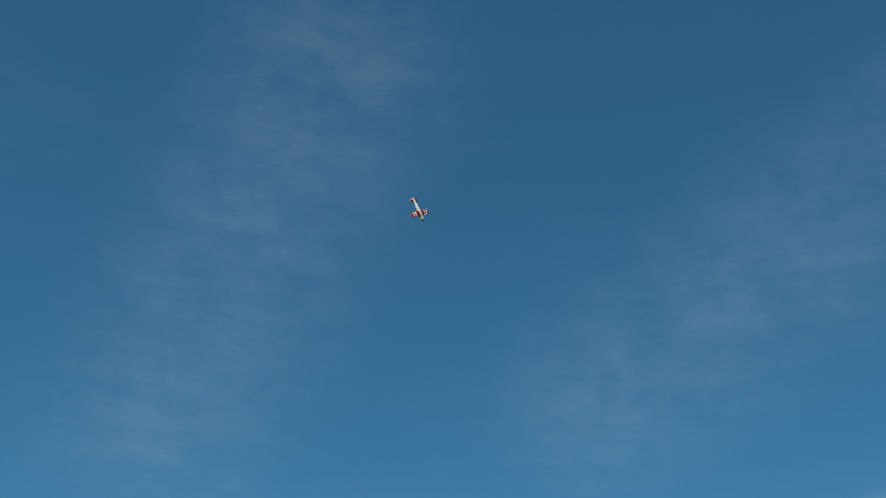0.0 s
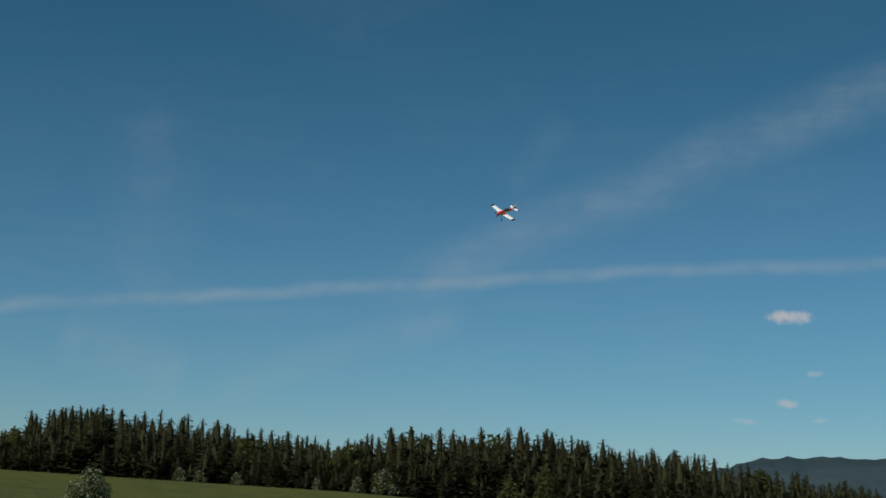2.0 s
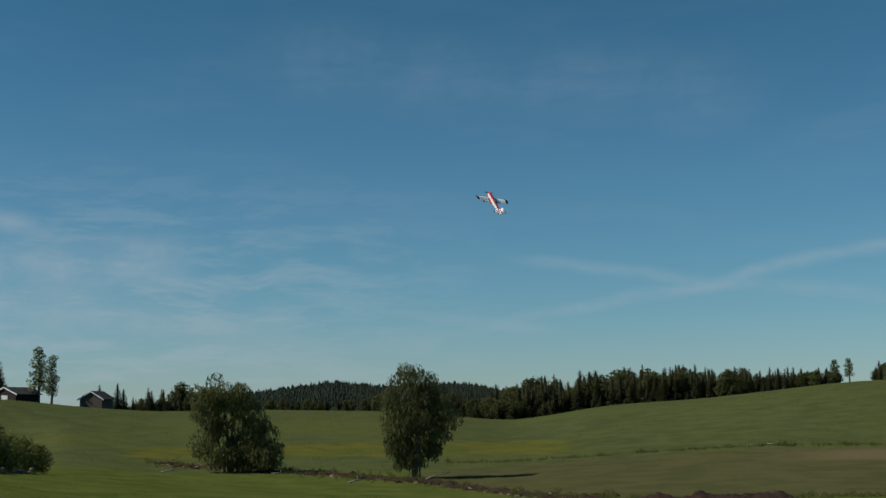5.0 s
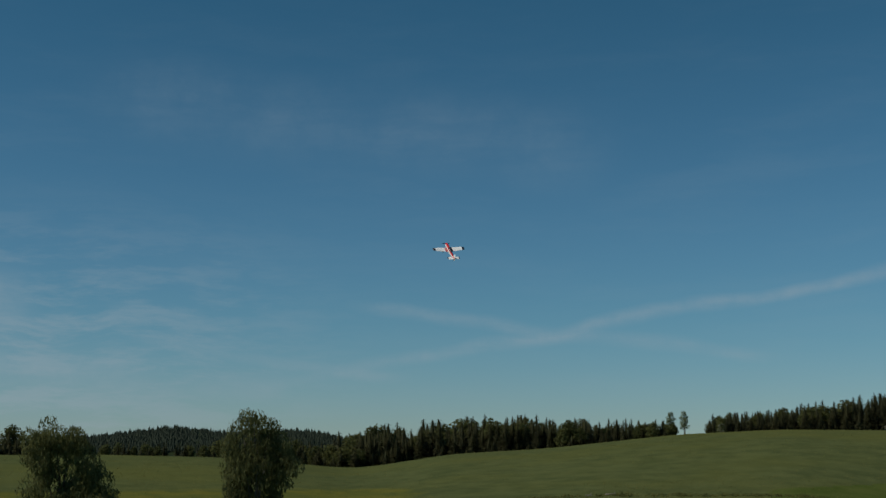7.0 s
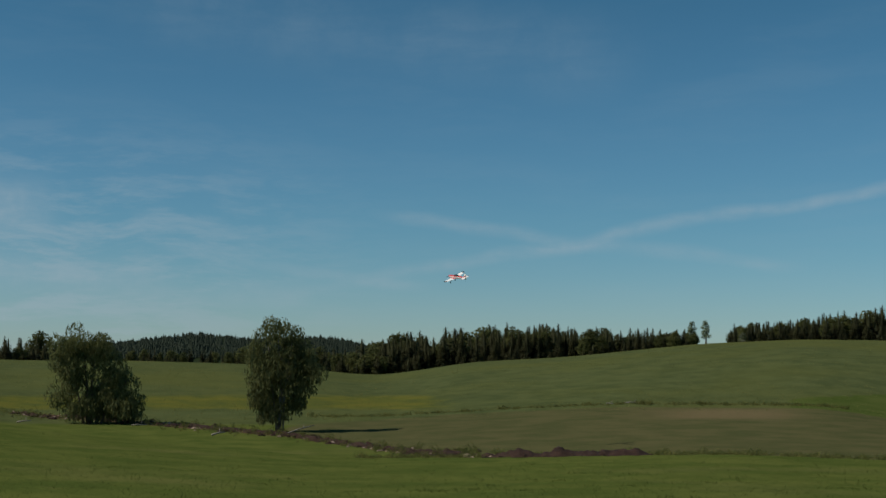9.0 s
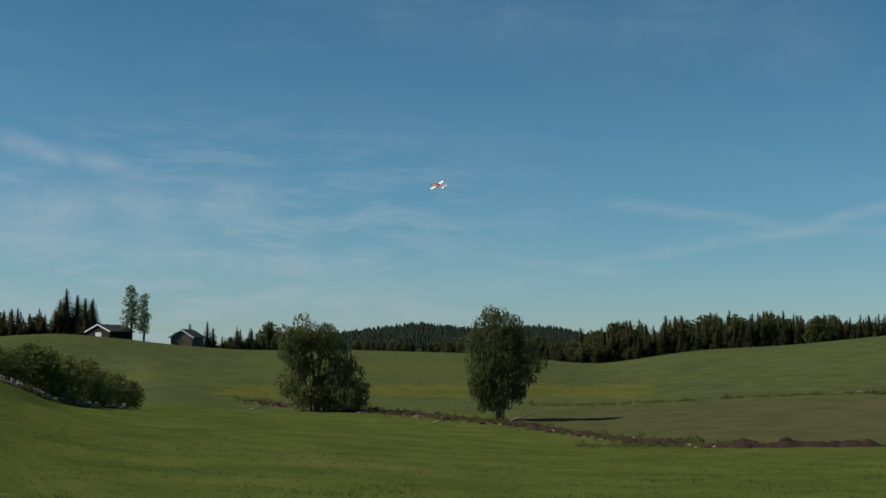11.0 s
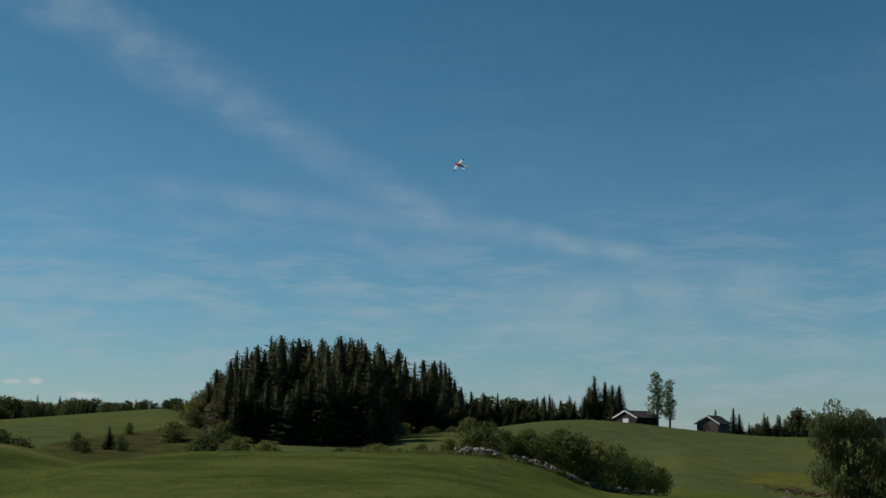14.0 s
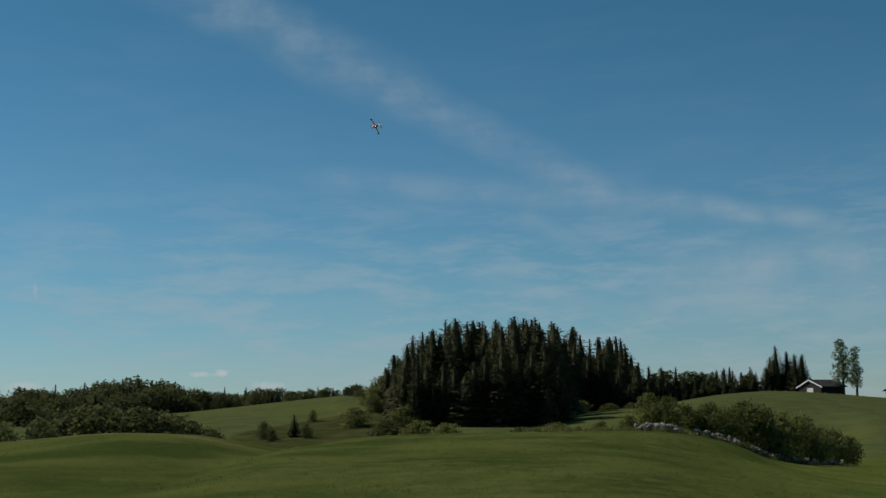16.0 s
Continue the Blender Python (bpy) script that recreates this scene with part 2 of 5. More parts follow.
def ground_material():
    mat, n, b = material("fields", 1.0, 0.0, 0.0)
    co = n.add("ShaderNodeTexCoord").outputs["Object"]
    big, mid, fine = n.noise(co, 0.035, 4.0), n.noise(co, 0.35, 4.0), n.noise(co, 3.2, 4.0, 0.65)
    tuft = n.noise(co, 1.1, 4.0, 0.7)

    def attr(name):
        a = n.tree.nodes.new("ShaderNodeAttribute")
        a.attribute_name = name
        return a.outputs["Fac"]

    patch = n.noise(co, 0.09, 3.0)
    lawn = n.mix(n.smooth(mid, 0.3, 0.7), rgb(0.064, 0.087, 0.020), rgb(0.098, 0.114, 0.028))
    lawn = n.mix(n.smooth(patch, 0.52, 0.72, 0.0, 0.45), lawn, rgb(0.128, 0.124, 0.043))
    lawn = n.mix(n.smooth(tuft, 0.58, 0.76, 0.0, 0.5), lawn, rgb(0.149, 0.142, 0.043))
    lawn = n.mix(n.smooth(fine, 0.58, 0.72, 0.0, 0.6), lawn, rgb(0.053, 0.063, 0.018))
    crop = n.mix(n.smooth(mid, 0.3, 0.7), rgb(0.060, 0.076, 0.030), rgb(0.086, 0.102, 0.040))
    crop = n.mix(n.smooth(n.noise(co, 0.9, 4.0, 0.7), 0.52, 0.70, 0.0, 0.6), crop, rgb(0.102, 0.110, 0.040))
    crop = n.mix(n.smooth(big, 0.40, 0.70, 0.0, 0.6), crop, rgb(0.100, 0.106, 0.030))
    bright = n.mix(n.smooth(mid, 0.3, 0.7), rgb(0.058, 0.082, 0.019), rgb(0.078, 0.098, 0.026))
    soil = n.mix(n.smooth(mid, 0.3, 0.7), rgb(0.067, 0.073, 0.030), rgb(0.096, 0.090, 0.040))
    soil = n.mix(n.smooth(n.math("ADD", n.math("MULTIPLY", patch, 0.5), n.math("MULTIPLY", attr("bare"), 0.5)), 0.30, 0.62), soil, rgb(0.137, 0.108, 0.056))
    soil = n.mix(n.smooth(fine, 0.5, 0.75, 0.0, 0.5), soil, rgb(0.081, 0.087, 0.032))
    sand = n.mix(n.smooth(mid, 0.3, 0.7), rgb(0.245, 0.170, 0.096), rgb(0.325, 0.232, 0.138))
    dry = n.mix(n.smooth(fine, 0.3, 0.7), rgb(0.115, 0.098, 0.040), rgb(0.185, 0.150, 0.070))
    # mowing lines along the strip
    lane = n.vec("DOT_PRODUCT", co, (0.495, -0.868, 0))
    swath = n.add("ShaderNodeCombineXYZ", X=n.math("MULTIPLY", lane, 2.4), Y=n.math("MULTIPLY", n.vec("DOT_PRODUCT", co, (0.868, 0.495, 0)), 0.12))
    dry = n.mix(n.smooth(n.noise(swath.outputs[0], 1.0, 3.0), 0.52, 0.66, 0.0, 0.7), dry, rgb(0.250, 0.195, 0.110))
    gold = n.mix(n.smooth(mid, 0.3, 0.7), rgb(0.090, 0.100, 0.020), rgb(0.120, 0.116, 0.026))
    scrub = n.mix(n.smooth(mid, 0.3, 0.7), rgb(0.036, 0.044, 0.014), rgb(0.070, 0.070, 0.026))
    rough = n.mix(n.smooth(n.noise(co, 0.16, 4.0), 0.35, 0.65), rgb(0.043, 0.061, 0.016), rgb(0.083, 0.097, 0.027))
    rough = n.mix(n.smooth(n.math("MULTIPLY", tuft, big), 0.24, 0.40, 0.0, 0.6), rough, rgb(0.104, 0.108, 0.034))
    dug = n.mix(n.smooth(tuft, 0.35, 0.65), rgb(0.060, 0.036, 0.026), rgb(0.120, 0.070, 0.048))
    dug = n.mix(n.smooth(fine, 0.55, 0.7, 0.0, 0.6), dug, rgb(0.060, 0.068, 0.020))
    forest = rgb(0.020, 0.028, 0.010)
    col = lawn
    edge = n.math("MULTIPLY", n.math("SUBTRACT", mid, 0.5), 0.5)
    for name, c in (("rough", rough), ("crop", crop), ("gold", gold), ("scrub", scrub), ("bright", bright), ("soil", soil), ("sand", sand), ("dry", dry), ("ditch", dug), ("woods", forest)):
        col = n.mix(n.smooth(n.math("ADD", attr(name), edge), 0.35, 0.65), col, c)
    n.put(b.inputs["Base Color"], col)
    bumped(n, b, n.math("ADD", tuft, n.math("MULTIPLY", fine, 0.5)), 0.6, 0.12)
    return mat


# ---- the land: a meadow, a ditch, rolling fields and wooded crests ----
def table(*pairs):
    az, v = zip(*pairs)
    return lambda a: np.interp(a, az, v)


near_r = table((-60, 60), (28, 60), (36, 62), (43, 66), (50, 75), (57, 90), (62, 84), (66, 68), (70, 60), (82, 58), (90, 62), (98, 75), (125, 60))
near_e = table((-60, -3.6), (10, -3.72), (27, -3.46), (36, -3.7), (43, -3.76), (50, -3.22), (57, -2.44), (62, -2.1), (65.1, -1.93), (67.5, -0.9),
               (70, -0.47), (77, -0.40), (81.6, -0.41), (86.5, -0.64), (90, -0.17), (94, -0.03), (98.2, -0.32), (125, -1.0))
mid_e = table((-60, -1.4), (-9, -1.43), (-5.5, -1.67), (-0.8, -2.39), (7, -1.84), (10.6, -2.45), (16, -2.2), (23, -1.3), (32, -1.32), (42, -1.85),
              (50, -1.75), (57, -1.6), (62, -1.2), (66, -0.8), (70, -0.75), (82, -0.7), (98, -0.7), (125, -1.0))
crest_e = table((-60, 0.2), (-9.2, 0.27), (4.1, 0.97), (13.5, 1.22), (18.2, 1.35), (23.8, 1.45), (28.2, 1.26), (31.3, 0.93), (33.8, 0.68), (37.9, 0.46),
                (40.3, 0.08), (42.2, -0.16), (44.5, 0.06), (47.9, 0.34), (52.9, 0.45), (57.8, 0.44), (60.7, 0.67), (63.1, 0.95), (65.4, 1.13),
                (67.7, 1.0), (70, 0.62), (72, 0.50), (73.6, 0.36), (75, 0.12), (81, 0.28), (83.2, 1.42), (86, 1.18), (91, 0.72), (98, 0.56), (125, 0.3))
crest_r = table((-60, 210), (66, 215), (72, 195), (81, 195), (84, 235), (125, 235))


ditch_r = table((29.5, 66), (37, 68), (41, 76), (46, 93), (50, 101), (54, 109), (57.5, 113))


def hermite(xs, ys, x):
    """Monotone cubic through the knots of one profile."""
    h, d = np.diff(xs), np.diff(ys) / np.diff(xs)
    m = np.zeros(len(xs))
    m[0], m[-1] = d[0], d[-1]
    for i in range(1, len(xs) - 1):
        if d[i - 1] * d[i] > 0:
            w1, w2 = 2 * h[i] + h[i - 1], h[i] + 2 * h[i - 1]
            m[i] = (w1 + w2) / (w1 / d[i - 1] + w2 / d[i])
    k = np.clip(np.searchsorted(xs, x) - 1, 0, len(xs) - 2)
    t = (x - xs[k]) / h[k]
    return ((1 + 2 * t) * (1 - t) ** 2 * ys[k] + t * (1 - t) ** 2 * h[k] * m[k] + t * t * (3 - 2 * t) * ys[k + 1] + t * t * (t - 1) * h[k] * m[k + 1])


AZ = np.concatenate([np.arange(-180, -36, 4.0), np.arange(-36, 112, 0.4), np.arange(112, 180.1, 4.0)])
RR = np.concatenate([[0.0], np.geomspace(2.5, 12, 10), np.geomspace(12.6, 420, 190), np.geomspace(440, 4700, 26)])


def tan(e):
    return np.tan(np.radians(e))


def profile(a):
    v = float(np.clip(a, -60, 125))
    fade = np.clip((abs(a - 32) - 93) / 50, 0, 1)          # behind the camera the land is plain
    rb, eb, rd, ed, re_, ee = near_r(v), near_e(v), (118.0 if v < 62 else 130.0), mid_e(v), crest_r(v), crest_e(v)
    mound = np.clip((v - 64) / 5, 0, 1)
    zb = EYE + rb * tan(eb)
    xs = np.array([0, 10, rb * 0.62, rb, rb + 6 + 26 * mound, rd, re_ * 0.80, re_, re_ + 110, 1100, 4700])
    zd, ze = EYE + rd * tan(ed), EYE + re_ * tan(ee)
    lift = 0.10 * (ze - zd)
    ys = np.array([0, zb * 0.05, zb * 0.60, zb, zb - 0.35 - 1.3 * mound, zd, zd + (ze - zd) * 0.62 + lift, ze,
                   EYE + (re_ + 110) * tan(ee - 0.22), EYE + 1100 * tan(min(ee - 0.35, 0.45)), 2.0])
    return hermite(xs, ys * (1 - fade), RR)


HEIGHT = np.array([profile(a) for a in AZ])
fine_part = (AZ >= -36) & (AZ < 112)
for j in range(HEIGHT.shape[1]):
    col = HEIGHT[fine_part, j]
    wide = 2 if RR[j] > 50 else 12                          # the meadow close by is smooth
    HEIGHT[fine_part, j] = np.convolve(np.pad(col, wide, mode="edge"), np.ones(2 * wide + 1) / (2 * wide + 1), "valid")

# a shallow fold between the two mounds of the meadow
fold_az = table((30, 92.5), (40, 90.5), (50, 88.0), (58, 86.2), (66, 85.0))
for j, r in enumerate(RR):
    if 22 < r < 75:
        dip = 0.45 * np.clip((r - 22) / 14, 0, 1) * np.clip((75 - r) / 12, 0, 1)
        off = (AZ - float(fold_az(r))) * r / 57.3
        HEIGHT[:, j] -= dip * np.exp(-np.where(off > 0, off / 3.4, off / 1.6) ** 2)


def ground(az, r):
    i = int(np.clip(np.searchsorted(AZ, az) - 1, 0, len(AZ) - 2))
    j = int(np.clip(np.searchsorted(RR, r) - 1, 0, len(RR) - 2))
    u, v = (az - AZ[i]) / (AZ[i + 1] - AZ[i]), (r - RR[j]) / (RR[j + 1] - RR[j])
    return float((1 - u) * ((1 - v) * HEIGHT[i, j] + v * HEIGHT[i, j + 1]) + u * ((1 - v) * HEIGHT[i + 1, j] + v * HEIGHT[i + 1, j + 1]))


def on_ground(az, r, sink=0.0):
    return polar(az, r, ground(az, r) - sink)


def band(x, lo, hi, soft):
    return np.clip((x - lo) / soft, 0, 1) * np.clip((hi - x) / soft, 0, 1)


def build_land():
    n_a, n_r = len(AZ) - 1, len(RR)
    A, R = np.meshgrid(AZ[:-1], RR, indexing="ij")
    rnd = np.random.RandomState(3).rand(*A.shape) - 0.5
    Z = HEIGHT[:-1] + rnd * np.clip((R - 14) / 30, 0, 1) * 0.05 * (R < 400)
    rad = np.radians(A)
    verts = np.stack([-np.sin(rad) * R, np.cos(rad) * R, Z], -1).reshape(-1, 3)
    faces = []
    for i in range(n_a):
        k = (i + 1) % n_a
        for j in range(n_r - 1):
            faces.append((i * n_r + j, i * n_r + j + 1, k * n_r + j + 1, k * n_r + j))
    mesh = bpy.data.meshes.new("ground")
    mesh.from_pydata(verts.tolist(), [], faces)
    el = np.degrees(np.arctan2(Z - EYE, np.maximum(R, 0.1)))
    NR, CR = near_r(A), crest_r(A)
    soft = np.clip((R - NR) / 6, 0, 1)
    # the mown strip on which the pilot stands, its edge a straight line in plan
    X, Y = -np.sin(rad) * R, np.cos(rad) * R
    strip = (X + 14.96) * 0.495 - (Y - 3.86) * 0.868
    zones = {
        "crop": np.clip((R - 100) / 8, 0, 1) * (A > -40),
        "bright": np.clip((R - NR - 4) / 4, 0, 1) * band(A, -60, 25, 1.5) * np.clip((-0.45 - 0.05 * np.maximum(A - 14, 0) - el) / 0.15, 0, 1),
        "soil": band(A, 15.5, 47, 1.8) * np.clip((R - NR - 3) / 4, 0, 1) * np.where(A > 37, np.clip((R - ditch_r(A) - 1) / 3, 0, 1), 1) * np.clip((116 - 1.6 * np.maximum(22 - A, 0) ** 1.3 - 0.30 * np.maximum(A - 38, 0) ** 1.7 - R) / 6, 0, 1),
        "gold": band(A, 36, 62, 4) * band(el, -1.9, -0.75, 0.35) * (R > NR + 20) * 0.58,
        "scrub": band(A, 78.5, 89.5, 1.5) * np.clip((1.05 - (A - 81) * 0.15 - el) / 0.2, 0, 1) * np.clip((R - NR - 20) / 10, 0, 1),
        "rough": np.clip((A - 60) / 12, 0, 1) * 0.8 * (A < 140),
        "bare": 0.6 * np.exp(-((A - 27.0) / 4.5) ** 2 - ((el + 1.72) / 0.34) ** 2),
        "sand": band(A, -60, 12.0, 2.0) * np.clip((R - NR - 5) / 3, 0, 1) * np.clip((119 - R) / 3, 0, 1),
        "ditch": np.exp(-((R - ditch_r(A)) / 2.0) ** 2) * band(A, 36.0, 58.0, 1.5) + 0.8 * np.exp(-((A - 5.2) / 1.1) ** 2 - ((R - 57) / 2.0) ** 2),
        "dry": 0.30 * band(A, 85, 130, 4) * band(R, 30, NR + 3, 8) + 0.30 * band(A, 72, 130, 5) * band(R, NR - 7, NR + 3, 4) + np.clip(0.5 + strip / 0.5, 0, 1) * np.clip((16 - strip) / 0.5, 0, 1) * np.clip((25 + X) / 1.5, 0, 1) * (X < 40),
        "woods": np.clip((R - CR - 8) / 8, 0, 1) * np.clip((84 - A) / 1.5, 0, 1),
    }
    mesh.polygons.foreach_set("use_smooth", [True] * len(mesh.polygons))
    for name, v in zones.items():
        at = mesh.attributes.new(name, "FLOAT", "POINT")
        at.data.foreach_set("value", np.ascontiguousarray(v, dtype=np.float32).ravel())
    mesh.materials.append(ground_material())
    mesh.update()
    ob = new("ground", mesh)
    tagged(ob, "rolling green meadow and fields with bare soil patches", "ground", kind="structure")


build_land()


# ---- building helpers ----
def mesh_of(name, verts, faces, mats, index=None, smooth=False):
    m = bpy.data.meshes.new(name)
    m.from_pydata([tuple(v) for v in verts], [], faces)
    for mt in (mats if isinstance(mats, (list, tuple)) else [mats]):
        m.materials.append(mt)
    if index is not None:
        m.polygons.foreach_set("material_index", index)
    if smooth:
        m.polygons.foreach_set("use_smooth", [True] * len(m.polygons))
    m.update()
    return m


def thing(name, at=(0, 0, 0), turn=0.0, label="", category="", group=""):
    ob = new(name)
    ob.matrix_basis = pose(*at, 0, 0, turn)
    return tagged(ob, label, category, group)


def part(name, data, parent, label="", m=None):
    ob = new(name, data)
    ob.parent = parent
    if m is not None:
        ob.matrix_basis = m
    return tagged(ob, label)


def tube(points, radii, sides=7):
    """A tapered tube along a line of points."""
    pts = [Vector(p) for p in points]
    verts, faces = [], []
    for i, p in enumerate(pts):
        d = (pts[min(i + 1, len(pts) - 1)] - pts[max(i - 1, 0)]).normalized()
        a = d.orthogonal().normalized()
        b = d.cross(a)
        for k in range(sides):
            t = 2 * math.pi * k / sides
            verts.append(p + (a * math.cos(t) + b * math.sin(t)) * radii[i])
        if i:
            o = (i - 1) * sides
            faces += [(o + k, o + (k + 1) % sides, o + sides + (k + 1) % sides, o + sides + k) for k in range(sides)]
    n = len(verts)
    faces.append(tuple(range(n - sides, n)))
    faces.append(tuple(reversed(range(sides))))
    return verts, faces


def merged(*pieces):
    verts, faces = [], []
    for v, f in pieces:
        o = len(verts)
        verts += list(v)
        faces += [tuple(i + o for i in q) for q in f]
    return verts, faces


def box(cx, cy, cz, sx, sy, sz):
    v = [(cx + dx * sx / 2, cy + dy * sy / 2, cz + dz * sz / 2) for dx, dy, dz in itertools.product((-1, 1), repeat=3)]
    return v, [(0, 1, 3, 2), (4, 6, 7, 5), (0, 4, 5, 1), (2, 3, 7, 6), (0, 2, 6, 4), (1, 5, 7, 3)]


def lump(rnd, sx, sy, sz, rough=0.25, cuts=2):
    """An uneven rounded stone or clod."""
    bm = bmesh.new()
    bmesh.ops.create_icosphere(bm, subdivisions=cuts, radius=1.0)
    off = Vector((rnd.random() * 50, rnd.random() * 50, rnd.random() * 50))
    for v in bm.verts:
        k = 1 + rough * 2 * noise.noise(v.co * 1.6 + off)
        v.co = Vector((v.co.x * sx * k, v.co.y * sy * k, v.co.z * sz * k))
    verts = [v.co.copy() for v in bm.verts]
    faces = [tuple(v.index for v in f.verts) for f in bm.faces]
    bm.free()
    return verts, faces


# ---- trees ----
def rounded(mesh, normals):
    """Shade a crown as one soft mass: faces turned outwards, normals as given for each corner point."""
    mesh.polygons.foreach_set("use_smooth", [True] * len(mesh.polygons))
    mesh.normals_split_custom_set_from_vertices(normals)
    return mesh


def outwards(verts, faces, normals):
    """Turn each face so that it looks the way its points' normals do."""
    done = []
    for f in faces:
        a, b, c = verts[f[0]], verts[f[1]], verts[f[2]]
        done.append(f if (b - a).cross(c - a).dot(normals[f[0]]) > 0 else tuple(reversed(f)))
    return done


def spruce_meshes(seed, slim=1.0, sprays=1350, size=0.062, taper=0.85):
    """Unit-high spruce: trunk, and a crown of many small drooping needle sprays round an uneven core."""
    rnd = random.Random(seed)
    trunk = mesh_of("spruce_trunk", *tube([(0, 0, 0), (0.004, 0.003, 0.5), (0, 0, 0.97)], [0.014, 0.009, 0.001], 6), BARK)
    verts, faces, normals = [], [], []
    base = 0.03 + rnd.random() * 0.06
    shift = Vector((seed * 3.7, seed * 1.3, 0))

    def reach(t, u):
        bulge = 0.7 * noise.noise(Vector((math.cos(t) * 1.1, math.sin(t) * 1.1, u * 9)) + shift) + 0.5 * noise.noise(Vector((math.cos(t) * 2.6, math.sin(t) * 2.6, u * 26)) + shift)
        foot = 0.72 + 0.28 * min(1, u / 0.12)
        return slim * (0.162 * (1 - u) ** taper + 0.007) * (1 + 0.62 * (1 - 0.6 * u) * bulge) * foot

    for i in range(sprays):
        u = 1 - rnd.random() ** 0.62 if i > sprays // 18 else 0.88 + 0.12 * rnd.random()
        t = rnd.random() * 6.2832
        r = reach(t, u) * (0.50 + 0.66 * rnd.random() ** 0.8)
        z = base + rnd.gauss(0, .008) * (1 - u) + (0.985 - base) * u
        d, s = Vector((math.cos(t), math.sin(t), 0)), Vector((-math.sin(t), math.cos(t), 0))
        k = size * (0.6 + 0.8 * rnd.random()) * (1 - 0.82 * u)
        fall = d * (0.75 + 0.3 * rnd.random()) + Vector((0, 0, 0.45 * u * u - 0.55 * (1 - u) * (0.3 + rnd.random()))) + s * rnd.gauss(0, .35)
        p = d * (r - k * 0.5) + Vector((0, 0, z))
        o = len(verts)
        verts += [p, p + fall * k * 0.55 + s * k * 0.38 + Vector((0, 0, -k * .25)), p + fall * k * 1.15, p + fall * k * 0.5 - s * k * 0.38 + Vector((0, 0, -k * .25))]
        out = (d + Vector((rnd.gauss(0, .62), rnd.gauss(0, .62), 0.35 + rnd.gauss(0, .62)))).normalized()
        normals += [out] * 4
        faces += [(o, o + 1, o + 2), (o, o + 2, o + 3)]
    o = len(verts)
    for i in range(7):
        u = i / 6
        for k in range(6):
            t = 2 * math.pi * k / 6 + i * 0.3
            r = reach(t, u) * 0.42
            verts.append(Vector((math.cos(t) * r, math.sin(t) * r, base + u * (0.99 - base))))
            normals.append(Vector((math.cos(t), math.sin(t), 0.4)).normalized())
    for i in range(6):
        faces += [(o + i * 6 + k, o + i * 6 + (k + 1) % 6, o + i * 6 + 6 + (k + 1) % 6, o + i * 6 + 6 + k) for k in range(6)]
    return trunk, rounded(mesh_of("spruce_crown", verts, outwards(verts, faces, normals), NEEDLES), normals)


def leaf_cloud(rnd, clumps, count, size, hang=0.0):
    """Small leaf sprays over a set of clumps (centre, radii); hang stretches them downwards."""
    verts, faces = [], []
    weight = [r[0] * r[1] + r[0] * r[2] for _, r in clumps]
    for _ in range(count):
        c, r = rnd.choices(clumps, weight)[0]
        d = Vector((rnd.gauss(0, 1), rnd.gauss(0, 1), rnd.gauss(0, 1))).normalized()
        k = 0.55 + 0.5 * rnd.random() ** 0.6
        p = Vector(c) + Vector((d.x * r[0] * k, d.y * r[1] * k, d.z * r[2] * k))
        out = (d + Vector((rnd.gauss(0, .5), rnd.gauss(0, .5), rnd.gauss(0, .5) + 0.3))).normalized()
        a = out.orthogonal().normalized()
        a.rotate(Matrix.Rotation(rnd.random() * 6.28, 3, out))
        b = out.cross(a)
        s = size * (0.6 + 0.8 * rnd.random())
        if hang:
            b = (b * 0.4 + Vector((0, 0, -1)) * (1 + hang * rnd.random())).normalized() * (1 + hang * rnd.random())
        o = len(verts)
        verts += [p - a * s * 0.5, p + b * s * 0.45 - a * s * 0.1, p + b * s, p + a * s * 0.5 + b * s * 0.5]
        faces.append((o, o + 1, o + 2, o + 3))
    return verts, faces


def crown_mesh(name, rnd, clumps, count, size, leaf, hang=0.0):
    v, f = leaf_cloud(rnd, clumps, count, size, hang)
    return mesh_of(name, v, f, leaf)


def limbs(rnd, height, base_r, n, spread, lean=(0, 0)):
    top = Vector((lean[0], lean[1], height))
    mid = Vector((lean[0] * 0.4 + rnd.gauss(0, .02) * height, lean[1] * 0.4, height * 0.5))
    pieces = [tube([(0, 0, -0.15), tuple(mid * 0.5), tuple(mid), tuple(top)], [base_r * 1.25, base_r * 0.8, base_r * 0.6, base_r * 0.12], 8)]
    for i in range(n):
        u = 0.25 + 0.65 * i / max(n - 1, 1)
        p = mid * (u / 0.5) if u < 0.5 else mid.lerp(top, (u - 0.5) * 2)
        t = rnd.random() * 6.28
        d = Vector((math.cos(t), math.sin(t), 0.6 + 0.5 * rnd.random())) * spread * (1.1 - u) * 1.3
        pieces.append(tube([tuple(p), tuple(p + d * 0.5 + Vector((0, 0, .05 * height))), tuple(p + d)], [base_r * 0.38, base_r * 0.22, base_r * 0.05], 5))
    return merged(*pieces)


